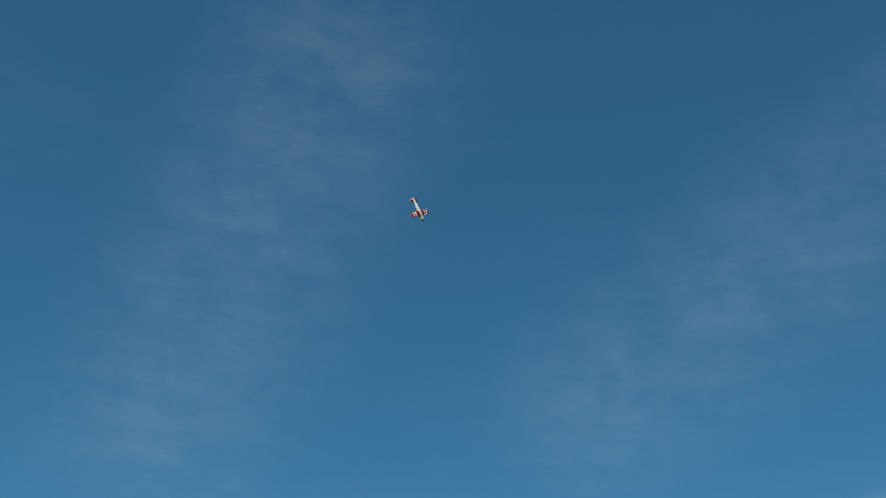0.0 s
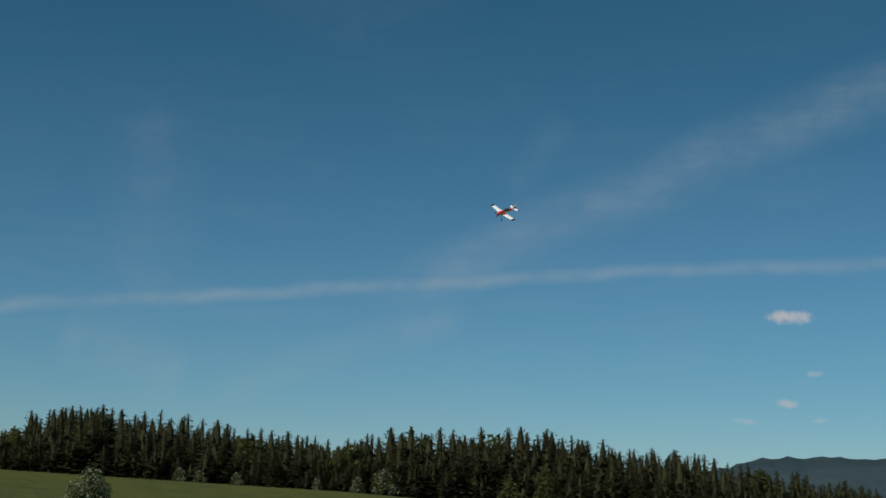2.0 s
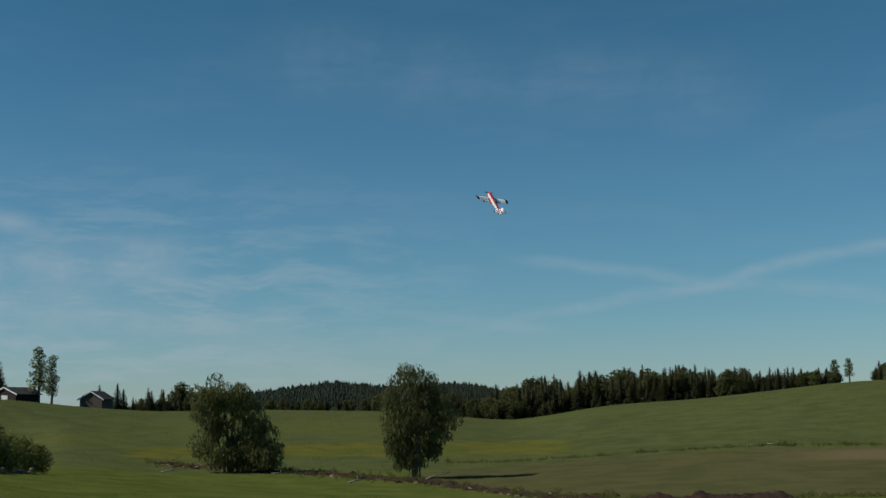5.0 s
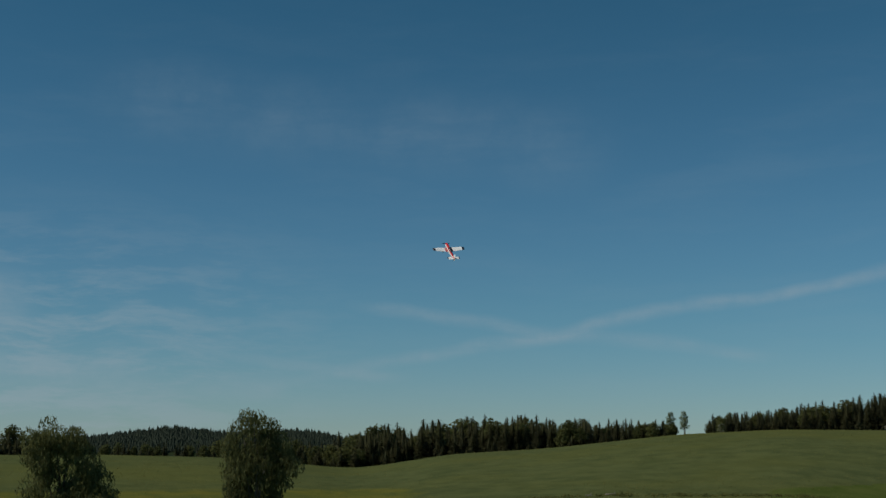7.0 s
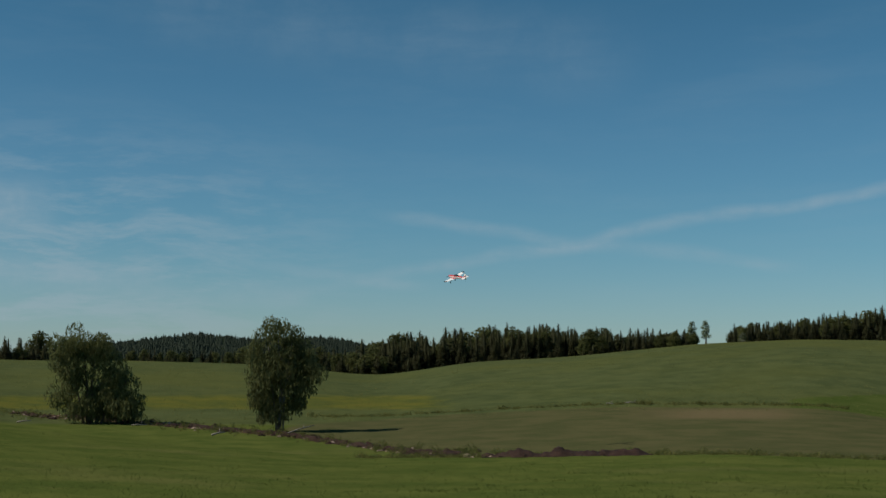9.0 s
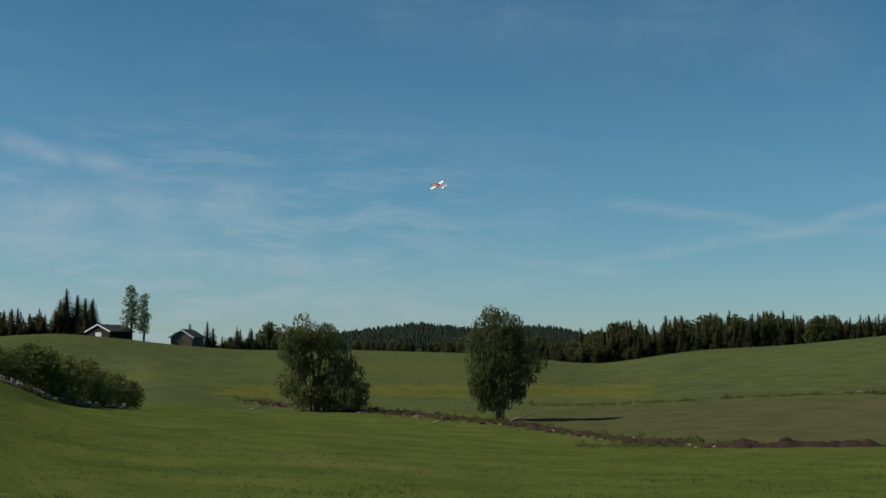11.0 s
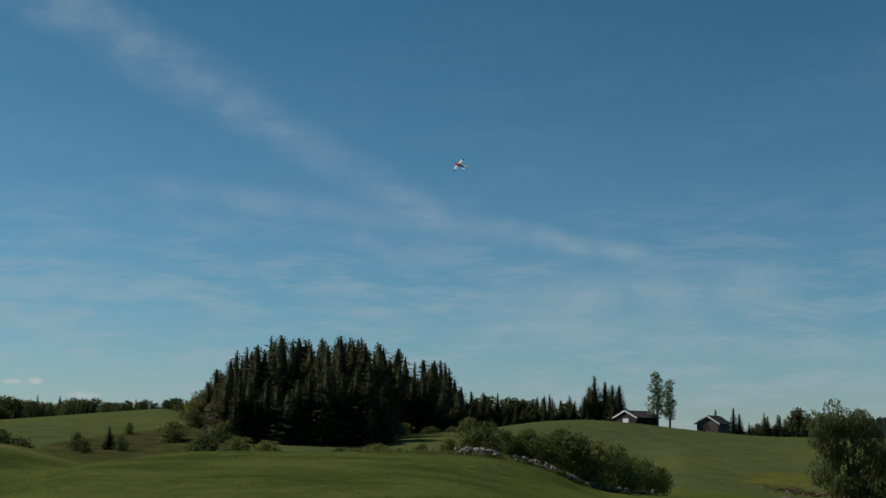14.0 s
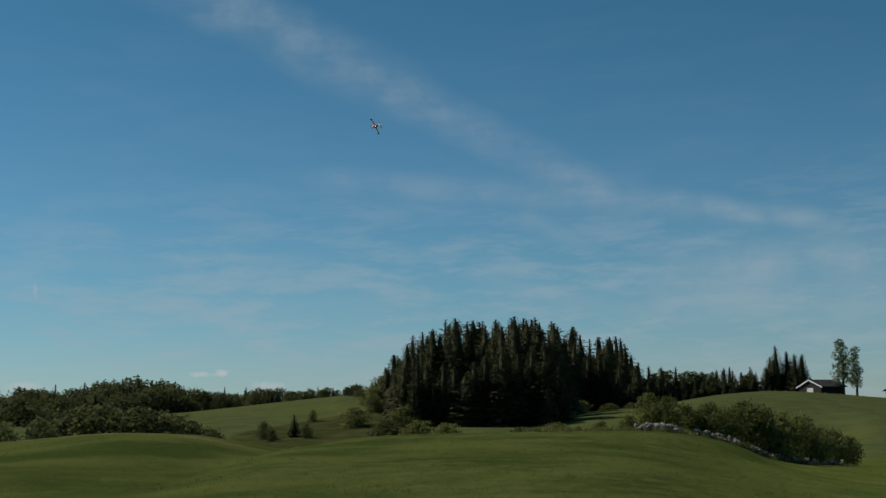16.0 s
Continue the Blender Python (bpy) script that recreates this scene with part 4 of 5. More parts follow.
# ---- cabin and shed on the rise ----
def gable_house(name, az, r, sx, sy, eaves, ridge, turn, wall, label, window=True, sink=0.3):
    z = ground(az, r) - sink
    ob = thing(name, polar(az, r, z), az + turn, label, "house")
    # gable faces -y; ridge runs along y
    bw = 0.18
    n = int(sx / bw)
    boards = []
    for i in range(n):
        x = -sx / 2 + (i + .5) * sx / n
        top = eaves + (ridge - eaves) * (1 - abs(x) / (sx / 2))
        boards.append(box(x, -sy / 2, top / 2, sx / n * 0.94, 0.05 + 0.02 * (i % 2), top))
    part("gable_wall", mesh_of("gable_boards", *merged(*boards), wall), ob)
    body = [(-sx / 2, -sy / 2 + .04, 0), (sx / 2, -sy / 2 + .04, 0), (sx / 2, -sy / 2 + .04, eaves), (0, -sy / 2 + .04, ridge), (-sx / 2, -sy / 2 + .04, eaves)]
    back = [(x, sy / 2, zz) for x, _, zz in body]
    part("walls", mesh_of("house_walls", body + back, [(0, 1, 2, 3, 4), (9, 8, 7, 6, 5), (0, 5, 6, 1), (1, 6, 7, 2), (0, 4, 9, 5)], wall), ob)
    over, th = 0.45, 0.10
    for side in (-1, 1):
        slope = (ridge - eaves) / (sx / 2)
        ex, ez = side * (sx / 2 + over), eaves - slope * over
        y0, y1 = -sy / 2 - 0.28, sy / 2 + 0.4
        v = [(0, y0, ridge + .03), (ex, y0, ez + .03), (ex, y1, ez + .03), (0, y1, ridge + .03)]
        v += [(x, y, zz + th) for x, y, zz in v]
        part("roof_slope", mesh_of("roof_slope", v, [(0, 1, 2, 3), (7, 6, 5, 4), (0, 4, 5, 1), (1, 5, 6, 2), (2, 6, 7, 3), (3, 7, 4, 0)], TIN), ob, "grey sheet roof")
        v = [(0, y0 - .05, ridge - .12), (ex, y0 - .05, ez - .12), (ex, y0 - .05, ez + .14), (0, y0 - .05, ridge + .14)]
        v += [(x, y + .05, zz) for x, y, zz in v]
        part("bargeboard", mesh_of("bargeboard", v, [(0, 1, 2, 3), (7, 6, 5, 4), (0, 4, 5, 1), (1, 5, 6, 2), (2, 6, 7, 3), (3, 7, 4, 0)], WHITE_TRIM), ob, "white painted bargeboard")
    if window:
        win = part("window", mesh_of("shutter", *box(0.1, -sy / 2 - .06, eaves * 0.60, 1.3, 0.06, 0.95), WHITE_TRIM), ob, "bright white shuttered window")
        part("window_frame", mesh_of("shutter_frame", *merged(box(0.1, -sy / 2 - .08, eaves * .60 + .5, 1.5, .08, .09), box(0.1, -sy / 2 - .08, eaves * .60 - .5, 1.5, .08, .09),
                                                              box(-.6, -sy / 2 - .08, eaves * .60, .09, .08, 1.0), box(.8, -sy / 2 - .08, eaves * .60, .09, .08, 1.0)), WHITE_TRIM), win)
    return ob


def fit_house(az, r, top):
    return r * tan(top) + EYE - (ground(az, r) - 0.3)


ridge = fit_house(63.3, 262, 1.50)
gable_house("cabin", 63.25, 262, 5.6, 6.5, ridge * 0.62, ridge, -42, LOG_WALL, "dark stained timber cabin with white trim on the rise")
ridge = fit_house(60.0, 262, 1.31)
gable_house("shed", 60.0, 262, 4.6, 5.0, ridge * 0.66, ridge, -26, GREY_WALL, "grey weathered board shed with a gable roof", window=False)


# ---- ditch, soil heaps, stones, logs, weeds ----
def scatter_lumps(name, spots, mat, label, category, seed, cuts=1, flat=0.6):
    rr = random.Random(seed)
    pieces = []
    for az, r, s in spots:
        v, f = lump(rr, s * (0.8 + .6 * rr.random()), s * (0.8 + .6 * rr.random()), s * flat * (0.7 + .6 * rr.random()), 0.3, cuts)
        p = on_ground(az, r, s * 0.15)
        pieces.append(([q + p for q in v], f))
    return tagged(new(name, mesh_of(name, *merged(*pieces), mat, smooth=False)), label, category, kind="stuff")


bank = ditch_r
rr = random.Random(4)
def soil_bank(name, a0, a1, at, half, high, seed, label):
    """A long uneven ridge of dug soil lying on the ground."""
    az = np.arange(a0, a1, 0.07)
    verts, faces, n = [], [], 11
    for a in az:
        ends = min(1.0, (a - a0) / 0.6, (a1 - a) / 0.6)
        big = 0.75 + 0.45 * noise.noise(Vector((a * 1.1, seed, 0))) + 0.25 * noise.noise(Vector((a * 3.0, seed, 2)))
        for k in range(n):
            v = 2 * k / (n - 1) - 1
            r = float(at(a)) + v * half
            rough_ = 1 + 0.22 * noise.noise(Vector((a * 5, v * 2.2, seed))) + 0.12 * noise.noise(Vector((a * 11, v * 5, seed)))
            verts.append(on_ground(a, r) + Vector((0, 0, high * max(0.04, big) * ends * (1 - v * v) * rough_ - 0.04)))
    for i in range(len(az) - 1):
        faces += [(i * n + k, i * n + k + 1, i * n + n + k + 1, i * n + n + k) for k in range(n - 1)]
    tagged(new(name, mesh_of(name, verts, faces, SOIL, smooth=True)), label, "soil", kind="stuff")


soil_bank("soil_heap", 30.0, 37.4, lambda a: near_r(a) + 3.5, 1.7, 0.50, 3, "long heap of dark red-brown dug soil")
soil_bank("ditch_bank", 36.6, 50.5, bank, 1.3, 0.30, 9, "low bank of broken red-brown soil along the ditch")
heap = [(a, float(near_r(a)) + 3.2 + rr.gauss(0, 0.9), rr.uniform(0.08, 0.26)) for a in (rr.uniform(30.0, 37.4) for _ in range(220))]
clods = [(a, float(bank(a)) + rr.gauss(0, 1.3), rr.uniform(0.1, 0.42)) for a in (rr.uniform(36.5, 57.5) for _ in range(330))]
scatter_lumps("soil_clods", heap + clods, SOIL, "loose clods of red-brown soil along the ditch", "soil", 6, 1, 0.6)
pebbles = [(a, float(bank(a)) + rr.gauss(0, 1.2), rr.uniform(0.08, 0.24)) for a in (rr.uniform(36.5, 57.5) for _ in range(150))]
scatter_lumps("ditch_stones", pebbles, PINK_ROCK, "pale stones strewn along the ditch bank", "stone", 7, 1, 0.7)

STONES = [mesh_of("fieldstone", *lump(random.Random(s), 0.30, 0.24, 0.18, 0.35, 1), ROCK) for s in (1, 2, 3, 4)]


PINK_STONES = [mesh_of("fieldstone", *lump(random.Random(s), 0.30, 0.24, 0.18, 0.35, 1), PINK_ROCK) for s in (5, 6, 7)]


def stone_row(label, spots, stones, group=""):
    az0, r0, _ = spots[0]
    ob = thing("stone_pile", on_ground(az0, r0), 0, label, "stones", group)
    inv = ob.matrix_basis.inverted()
    for az, r, s in spots:
        p = on_ground(az, r) + Vector((0, 0, 0.10 * s + rr.random() * 0.25))
        part("stone", rr.choice(stones), ob, m=inv @ pose(*p, rr.uniform(-30, 30), rr.uniform(-30, 30), rr.uniform(0, 360)) @ Matrix.Scale(s, 4))


def along(a0, a1, n, back, spread, lo, hi):
    return [(a, float(near_r(a)) + back + rr.gauss(0, spread), rr.uniform(lo, hi)) for a in (rr.uniform(a0, a1) for _ in range(n))]


stone_row("row of pale cleared fieldstones along the shrubs", along(62.6, 68.6, 170, 1.2, 0.3, 0.25, 0.55), STONES)
stone_row("heap of pale rounded fieldstones under the shrubs", along(69.0, 71.2, 80, 1.2, 0.4, 0.3, 0.65), STONES)
stone_row("pile of pinkish field stones in the weeds", along(7.2, 12.8, 130, 2.8, 0.8, 0.2, 0.6), PINK_STONES)


def log(az, r, length, thick, turn, lift, label, tilt=0.0):
    v, f = tube([(-length / 2, 0, 0), (-length * .1, .06, .04), (length / 2, 0, 0)], [thick * .7, thick * .6, thick * .3], 8)
    v2, f2 = tube([(length * .1, 0, 0), (length * .2, .25, .3)], [thick * .4, thick * .12], 5)
    ob = new("log", mesh_of("log", *merged((v, f), (v2, f2)), DEAD_WOOD, smooth=True))
    ob.matrix_basis = pose(*(on_ground(az, r) + Vector((0, 0, thick * .7 + lift))), 0, tilt, az + turn)
    tagged(ob, label, "log", "bleached logs")


for az, foot, ln, th, tn, lift, tilt in ((45.4, -2.75, 2.6, .10, 25, .35, -14), (48.95, -2.77, 1.2, .14, 10, .1, -12), (52.3, -2.35, 1.4, .09, 5, .05, 0), (57.0, -2.2, 1.3, .10, -5, .1, -6),
                                         (30.9, -1.33, 1.7, .10, 8, .05, 0), (31.9, -1.38, 0.9, .09, -10, .05, 3)):
    log(az, r_at(az, foot), ln * 0.8, th * 0.75, tn, lift, "bleached fallen log lying on the bank", tilt)


def tuft_mesh(seed, n, high, wide, lean=0.45, blade=0.07):
    rr = random.Random(seed)
    v, f = [], []
    for _ in range(n):
        t, k = rr.random() * 6.28, rr.random() * wide
        p = Vector((math.cos(t) * k, math.sin(t) * k, 0))
        h = high * (0.5 + 0.6 * rr.random())
        d = Vector((rr.gauss(0, lean), rr.gauss(0, lean), 1)) * h
        s = Vector((-math.sin(t * 3), math.cos(t * 3), 0)) * high * blade
        o = len(v)
        v += [p - s, p + s, p + d * .6 + s * .8, p + d, p + d * .6 - s * .8]
        f.append((o, o + 1, o + 2, o + 3, o + 4))
    return v, f


def scatter(name, tufts, spots, mat, label, category, seed):
    """One joined mesh of many tufts."""
    rr = random.Random(seed)
    base = [(np.array([tuple(p) for p in v]), f) for v, f in tufts]
    vs, fs, o = [], [], 0
    for az, r, s in spots:
        v, f = rr.choice(base)
        t = rr.random() * 6.28
        c, q = math.cos(t) * s, math.sin(t) * s
        p = on_ground(az, r)
        w_ = np.stack([v[:, 0] * c - v[:, 1] * q + p.x, v[:, 0] * q + v[:, 1] * c + p.y, v[:, 2] * s + p.z - 0.01], 1)
        vs.append(w_)
        fs += [tuple(i + o for i in face) for face in f]
        o += len(v)
    m = bpy.data.meshes.new(name)
    m.from_pydata(np.concatenate(vs).tolist(), [], fs)
    m.materials.append(mat)
    tagged(new(name, m), label, category, kind="stuff")


rr = random.Random(21)
grass = [tuft_mesh(s, 3, 0.09, 0.10, 0.8) for s in range(5)]
spots = []
while len(spots) < 36000:
    a, u = rr.uniform(-16, 101), rr.random()
    r = 15 + 78 * u ** 1.2
    p = polar(a, r)
    clump = 0.5 + 0.5 * noise.noise(p * 0.45) + 0.45 * noise.noise(p * 1.7)
    on_strip = (p.x + 14.96) * 0.495 - (p.y - 3.86) * 0.868 > 0.1
    if r < float(near_r(a)) + 2 and not on_strip and rr.random() < clump:
        spots.append((a, r, rr.uniform(0.3, 0.7) + 0.8 * max(0, clump - 0.55)))
scatter("meadow_grass", grass, spots, GRASS_LEAF, "short mown green meadow grass", "grass", 22)
spots = []
while len(spots) < 15000:
    a = rr.uniform(-16, 66)
    r = 108 + 112 * rr.random()
    if r < float(crest_r(a)) + 3 and rr.random() < 0.35 + 0.8 * noise.noise(polar(a, r) * 0.06):
        spots.append((a, r, rr.uniform(0.7, 2.4)))
scatter("field_plants", grass, spots, WEED_LEAF, "low green crop plants dotting the far fields", "plants", 27)
weeds = [tuft_mesh(s, 14, 0.42, 0.45, 0.55, 0.045) for s in range(30, 35)]


def rank(a, seed, lo, hi):
    """Uneven growth along a line."""
    k = noise.noise(Vector((a * 1.3, seed, 0))) * 0.5 + noise.noise(Vector((a * 4.1, seed, 3))) * 0.5 + 0.5
    return lo + (hi - lo) * min(max(k, 0), 1) * rr.uniform(0.6, 1.2)


spots = [(a, float(near_r(a)) + rr.uniform(3.5, 7.5), rank(a, 1, 0.1, 1.5)) for a in (rr.uniform(9.5, 17.5) for _ in range(520))]
spots += [(a, float(near_r(a)) + rr.uniform(2.5, 7.5), rank(a, 13, 0.0, 0.55)) for a in (rr.uniform(-14, 9.5) for _ in range(1000))]
spots += [(a, float(near_r(a)) + rr.uniform(3.0, 7), rank(a, 2, 0.1, 1.0)) for a in (rr.uniform(17, 43) for _ in range(600))]
spots += [(a, float(bank(a)) + rr.gauss(0, 2.2), rank(a, 3, 0.1, 0.8)) for a in (rr.uniform(36, 58) for _ in range(700))]
spots += [(a, float(near_r(a)) + rr.gauss(1.5, .8), rank(a, 4, 0.2, 1.0)) for a in (rr.uniform(62, 76) for _ in range(500))]
spots += [(a, 117 + rr.gauss(0, 0.7) - 0.35 * max(a - 36, 0), rank(a, 5, 0.0, 1.3)) for a in (rr.uniform(22, 45) for _ in range(600))]
spots += [(a, r_at(a, -0.42) + rr.gauss(0, 1.0), rank(a, 6, 0.1, 1.6)) for a in (rr.uniform(-12, 13.6) for _ in range(380))]
scatter("weeds", weeds, spots, WEED_LEAF, "tall green weeds along the ditch and field edges", "weeds", 23)
leafy_weeds = [leaf_cloud(random.Random(s), [((0, 0, .40), (.42, .42, .40)), ((.3, .1, .25), (.3, .3, .25)), ((-.3, 0, .22), (.3, .3, .22))], 75, 0.13, 0.3) for s in range(60, 64)]
spots = [(a, float(near_r(a)) + rr.uniform(3.0, 8.0), rank(a, 7, 0.4, 1.35)) for a in (rr.uniform(9.5, 16.8) for _ in range(230))]
spots += [(a, float(near_r(a)) + rr.uniform(3.0, 8.0), rank(a, 8, 0.2, 1.1)) for a in (rr.uniform(2.0, 10) for _ in range(170))]
spots += [(a, float(near_r(a)) + rr.uniform(1.0, 3.5), rank(a, 14, 0.1, 0.5)) for a in (rr.uniform(2.0, 16) for _ in range(170))]
spots += [(a, float(near_r(a)) + rr.uniform(3.0, 9.0), rank(a, 9, 0.1, 0.7)) for a in (rr.uniform(-14, 3) for _ in range(150))]
spots += [(a, r_at(a, -3.3) - rr.uniform(0.4, 1.5), rank(a, 10, 0.25, 0.7)) for a in (rr.uniform(16.4, 19.4) for _ in range(46))]
spots += [(a, float(near_r(a)) + rr.uniform(3.5, 8.0), rank(a, 11, 0.1, 0.6)) for a in (rr.uniform(18, 36) for _ in range(160))]
spots += [(a, float(bank(a)) + rr.gauss(0, 2.0), rank(a, 12, 0.1, 0.9)) for a in (rr.uniform(36, 58) for _ in range(260))]
scatter("leafy_weeds", leafy_weeds, spots, BUSH_LEAF, "rank leafy weeds and nettles along the field edge", "weeds", 26)
stems = [tuft_mesh(s, 8, 0.8, 0.35, 0.25, 0.012) for s in range(40, 43)]
spots = [(a, float(near_r(a)) + rr.uniform(2.0, 7), rr.uniform(0.4, 1.0)) for a in (rr.uniform(-14, 13) for _ in range(260))]
spots += [(a, float(bank(a)) + rr.gauss(0, 2), rr.uniform(0.25, 0.6)) for a in (rr.uniform(36, 58) for _ in range(110))]
scatter("dry_stems", stems, spots, STRAW, "pale dry stems among the weeds", "weeds", 24)

# yellow flowers in the weeds
BLOOM = [mesh_of("yellow_bloom", *leaf_cloud(random.Random(s), [((0, 0, .30), (.42, .42, .20)), ((.35, .1, .22), (.28, .28, .14))], 130, 0.085), YELLOW) for s in (1, 2, 3)]
GREEN = [mesh_of("bloom_leaves", *leaf_cloud(random.Random(s), [((0, 0, .16), (.40, .40, .18))], 130, 0.12), WEED_LEAF) for s in (4, 5)]
for a in (15.9, 14.6, 13.7, 13.3, 12.6, 7.5, 7.2, 6.0, 5.6, -4.3, -4.8, -6.0, -6.4):
    ob = thing("flower_clump", on_ground(a, float(near_r(a)) + rr.uniform(0.6, 5.0)), rr.random() * 360, "clump of yellow wildflowers among green weeds", "flowers", "yellow flower clumps")
    part("leaves", rr.choice(GREEN), ob)
    tagged(part("blooms", rr.choice(BLOOM), ob), "bright yellow blooms", kind="stuff")

# covered pile under a cream sheet
r = r_at(17.75, -3.22)
z = ground(17.75, r)
top = r * tan(-2.40) + EYE - z
cover = thing("covered_pile", polar(17.75, r, z - 0.05), 17.75, "pile covered with a smooth cream-yellow plastic sheet", "covered pile")
bm = bmesh.new()
bmesh.ops.create_icosphere(bm, subdivisions=4, radius=1.0)
for v in bm.verts:
    x, y, zz = v.co
    zz = max(zz, 0.0)
    wide = 0.92 if x > 0 else 1.35
    fold = 1 + 0.05 * math.sin(9 * math.atan2(y, x)) * (1 - zz) + 0.04 * noise.noise(v.co * 2.5)
    k = (1 - zz) ** 1.1
    v.co = Vector((x * wide * ((0.84 + 0.16 * k) if x > 0 else (0.46 + 0.54 * k)) * fold + 0.1 * zz, y * 1.0 * fold, zz ** 0.95 * top * 1.05))
m = bpy.data.meshes.new("sheet")
bm.to_mesh(m)
bm.free()
m.materials.append(TARP)
m.polygons.foreach_set("use_smooth", [True] * len(m.polygons))
part("sheet", m, cover)

# fence posts and a clipped shrub by the bare field
POST = mesh_of("post", *tube([(0, 0, -0.2), (0.02, 0, 0.6), (0.01, 0.01, 1.15)], [0.06, 0.055, 0.05], 7), OLD_WOOD)
for a, s in ((1.0, 0.5), (0.4, 0.95), (-0.9, 0.95), (-1.15, 0.85), (-2.2, 0.6), (-3.1, 0.7), (-5.0, 0.7)):
    ob = new("fence_post", POST)
    ob.matrix_basis = pose(*on_ground(a, 69 + rr.random()), rr.gauss(0, 4), rr.gauss(0, 4), rr.random() * 360) @ Matrix.Scale(s, 4)
    tagged(ob, "weathered grey wooden fence post in the weeds", "post", "fence posts")
STUMP = mesh_of("stump", *tube([(0, 0, -0.2), (0.03, 0, 0.5), (0.0, 0.02, 1.0), (0.0, 0.02, 1.04)], [0.15, 0.13, 0.12, 0.09], 9), DEAD_WOOD)
ob = new("stump", STUMP)
ob.matrix_basis = pose(*on_ground(-4.0, 66.5), 2, -3, 20)
tagged(ob, "thick pale broken stump beside the round shrub", "stump")
log(-6.0, 68, 2.6, 0.11, 0, 0.35, "long pale pole leaning in the weeds", 24)
dead = [mesh_of("dead_twigs", *leaf_cloud(random.Random(s), [((0, 0, .55), (.45, .45, .5)), ((.4, .1, .35), (.35, .35, .35))], 260, 0.10, 0.6), STRAW) for s in (81, 82)]
for a, s in ((-1.5, 1.2), (-2.6, 0.8), (0.0, 0.5), (-3.3, 0.7)):
    ob = new("dead_bush", rr.choice(dead))
    ob.matrix_basis = pose(*on_ground(a, 67.5 + rr.random()), 0, 0, rr.random() * 360) @ Matrix.Scale(s, 4)
    tagged(ob, "dry brown twiggy bush in the fence line", "bush", "dry bushes")
lone("round_shrub", DARK_BUSHES[0], -4.65, -3.4, -2.62, "small dense rounded green shrub by the fence", "bush", 0.75, r=66)


# ---- the model aircraft: x forward, y to its left, z up ----
def loft(sections, closed=True):
    n = len(sections[0])
    verts = [p for s in sections for p in s]
    faces = []
    for i in range(len(sections) - 1):
        for k in range(n if closed else n - 1):
            faces.append((i * n + k, i * n + (k + 1) % n, (i + 1) * n + (k + 1) % n, (i + 1) * n + k))
    faces.append(tuple(reversed(range(n))))
    faces.append(tuple(range((len(sections) - 1) * n, len(sections) * n)))
    return verts, faces


def foil(lead, y, z, chord, thick, n=9):
    """Closed aerofoil section, from the trailing edge over the top and back underneath."""
    pts = []
    for i in range(n):
        u = 1 - (i / (n - 1)) ** 1.5
        pts.append((u, thick * 1.6 * math.sqrt(max(u, 0)) * (1 - u) + 0.002))
    for i in range(1, n):
        u = (i / (n - 1)) ** 1.5
        pts.append((u, -thick * 1.3 * math.sqrt(max(u, 0)) * (1 - u) - 0.002))
    return [Vector((lead - u * chord, y, z + h * chord)) for u, h in pts]


def panel(name, side, root, tip, paint, stations=13):
    """A wing or tail panel; root and tip are (lead, y, z, chord, thickness)."""
    secs = []
    for i in range(stations):
        u = i / (stations - 1)
        lead, y, z, c, th = (a + (b - a) * u for a, b in zip(root, tip))
        if u > 0.94:
            c, th = c * (1 - 2.2 * (u - 0.94)), th * (1 - 6 * (u - 0.94))
        secs.append(foil(lead, side * y, z, c, th))
    v, f = loft(secs)
    n = len(secs[0])
    idx = []
    for q in f:
        p = sum((v[i] for i in q), Vector()) / len(q)
        k = (min(q) % n)
        u = (abs(p.y) - root[1]) / (tip[1] - root[1])
        upper = k < (n // 2)
        lead = root[0] + (tip[0] - root[0]) * u
        c = root[3] + (tip[3] - root[3]) * u
        idx.append(paint(u, (lead - p.x) / c, upper))
    if side < 0:
        f = [tuple(reversed(q)) for q in f]
    return mesh_of(name, v, f, [FILM_WHITE, FILM_RED, FILM_DARK, FILM_NAVY], idx, smooth=True)


def wing_paint(u, c, upper):
    if upper:
        if u > 0.84:
            return 3
        return 1 if (u < 0.15 or c < 0.07) else 0
    if u > 0.88:
        return 1
    return 0 if (0.38 < u < 0.47 or 0.66 < u < 0.75) and c > 0.15 else 2


def tail_paint(u, c, upper):
    if upper:
        return 3 if u > 0.9 else 0
    return 2


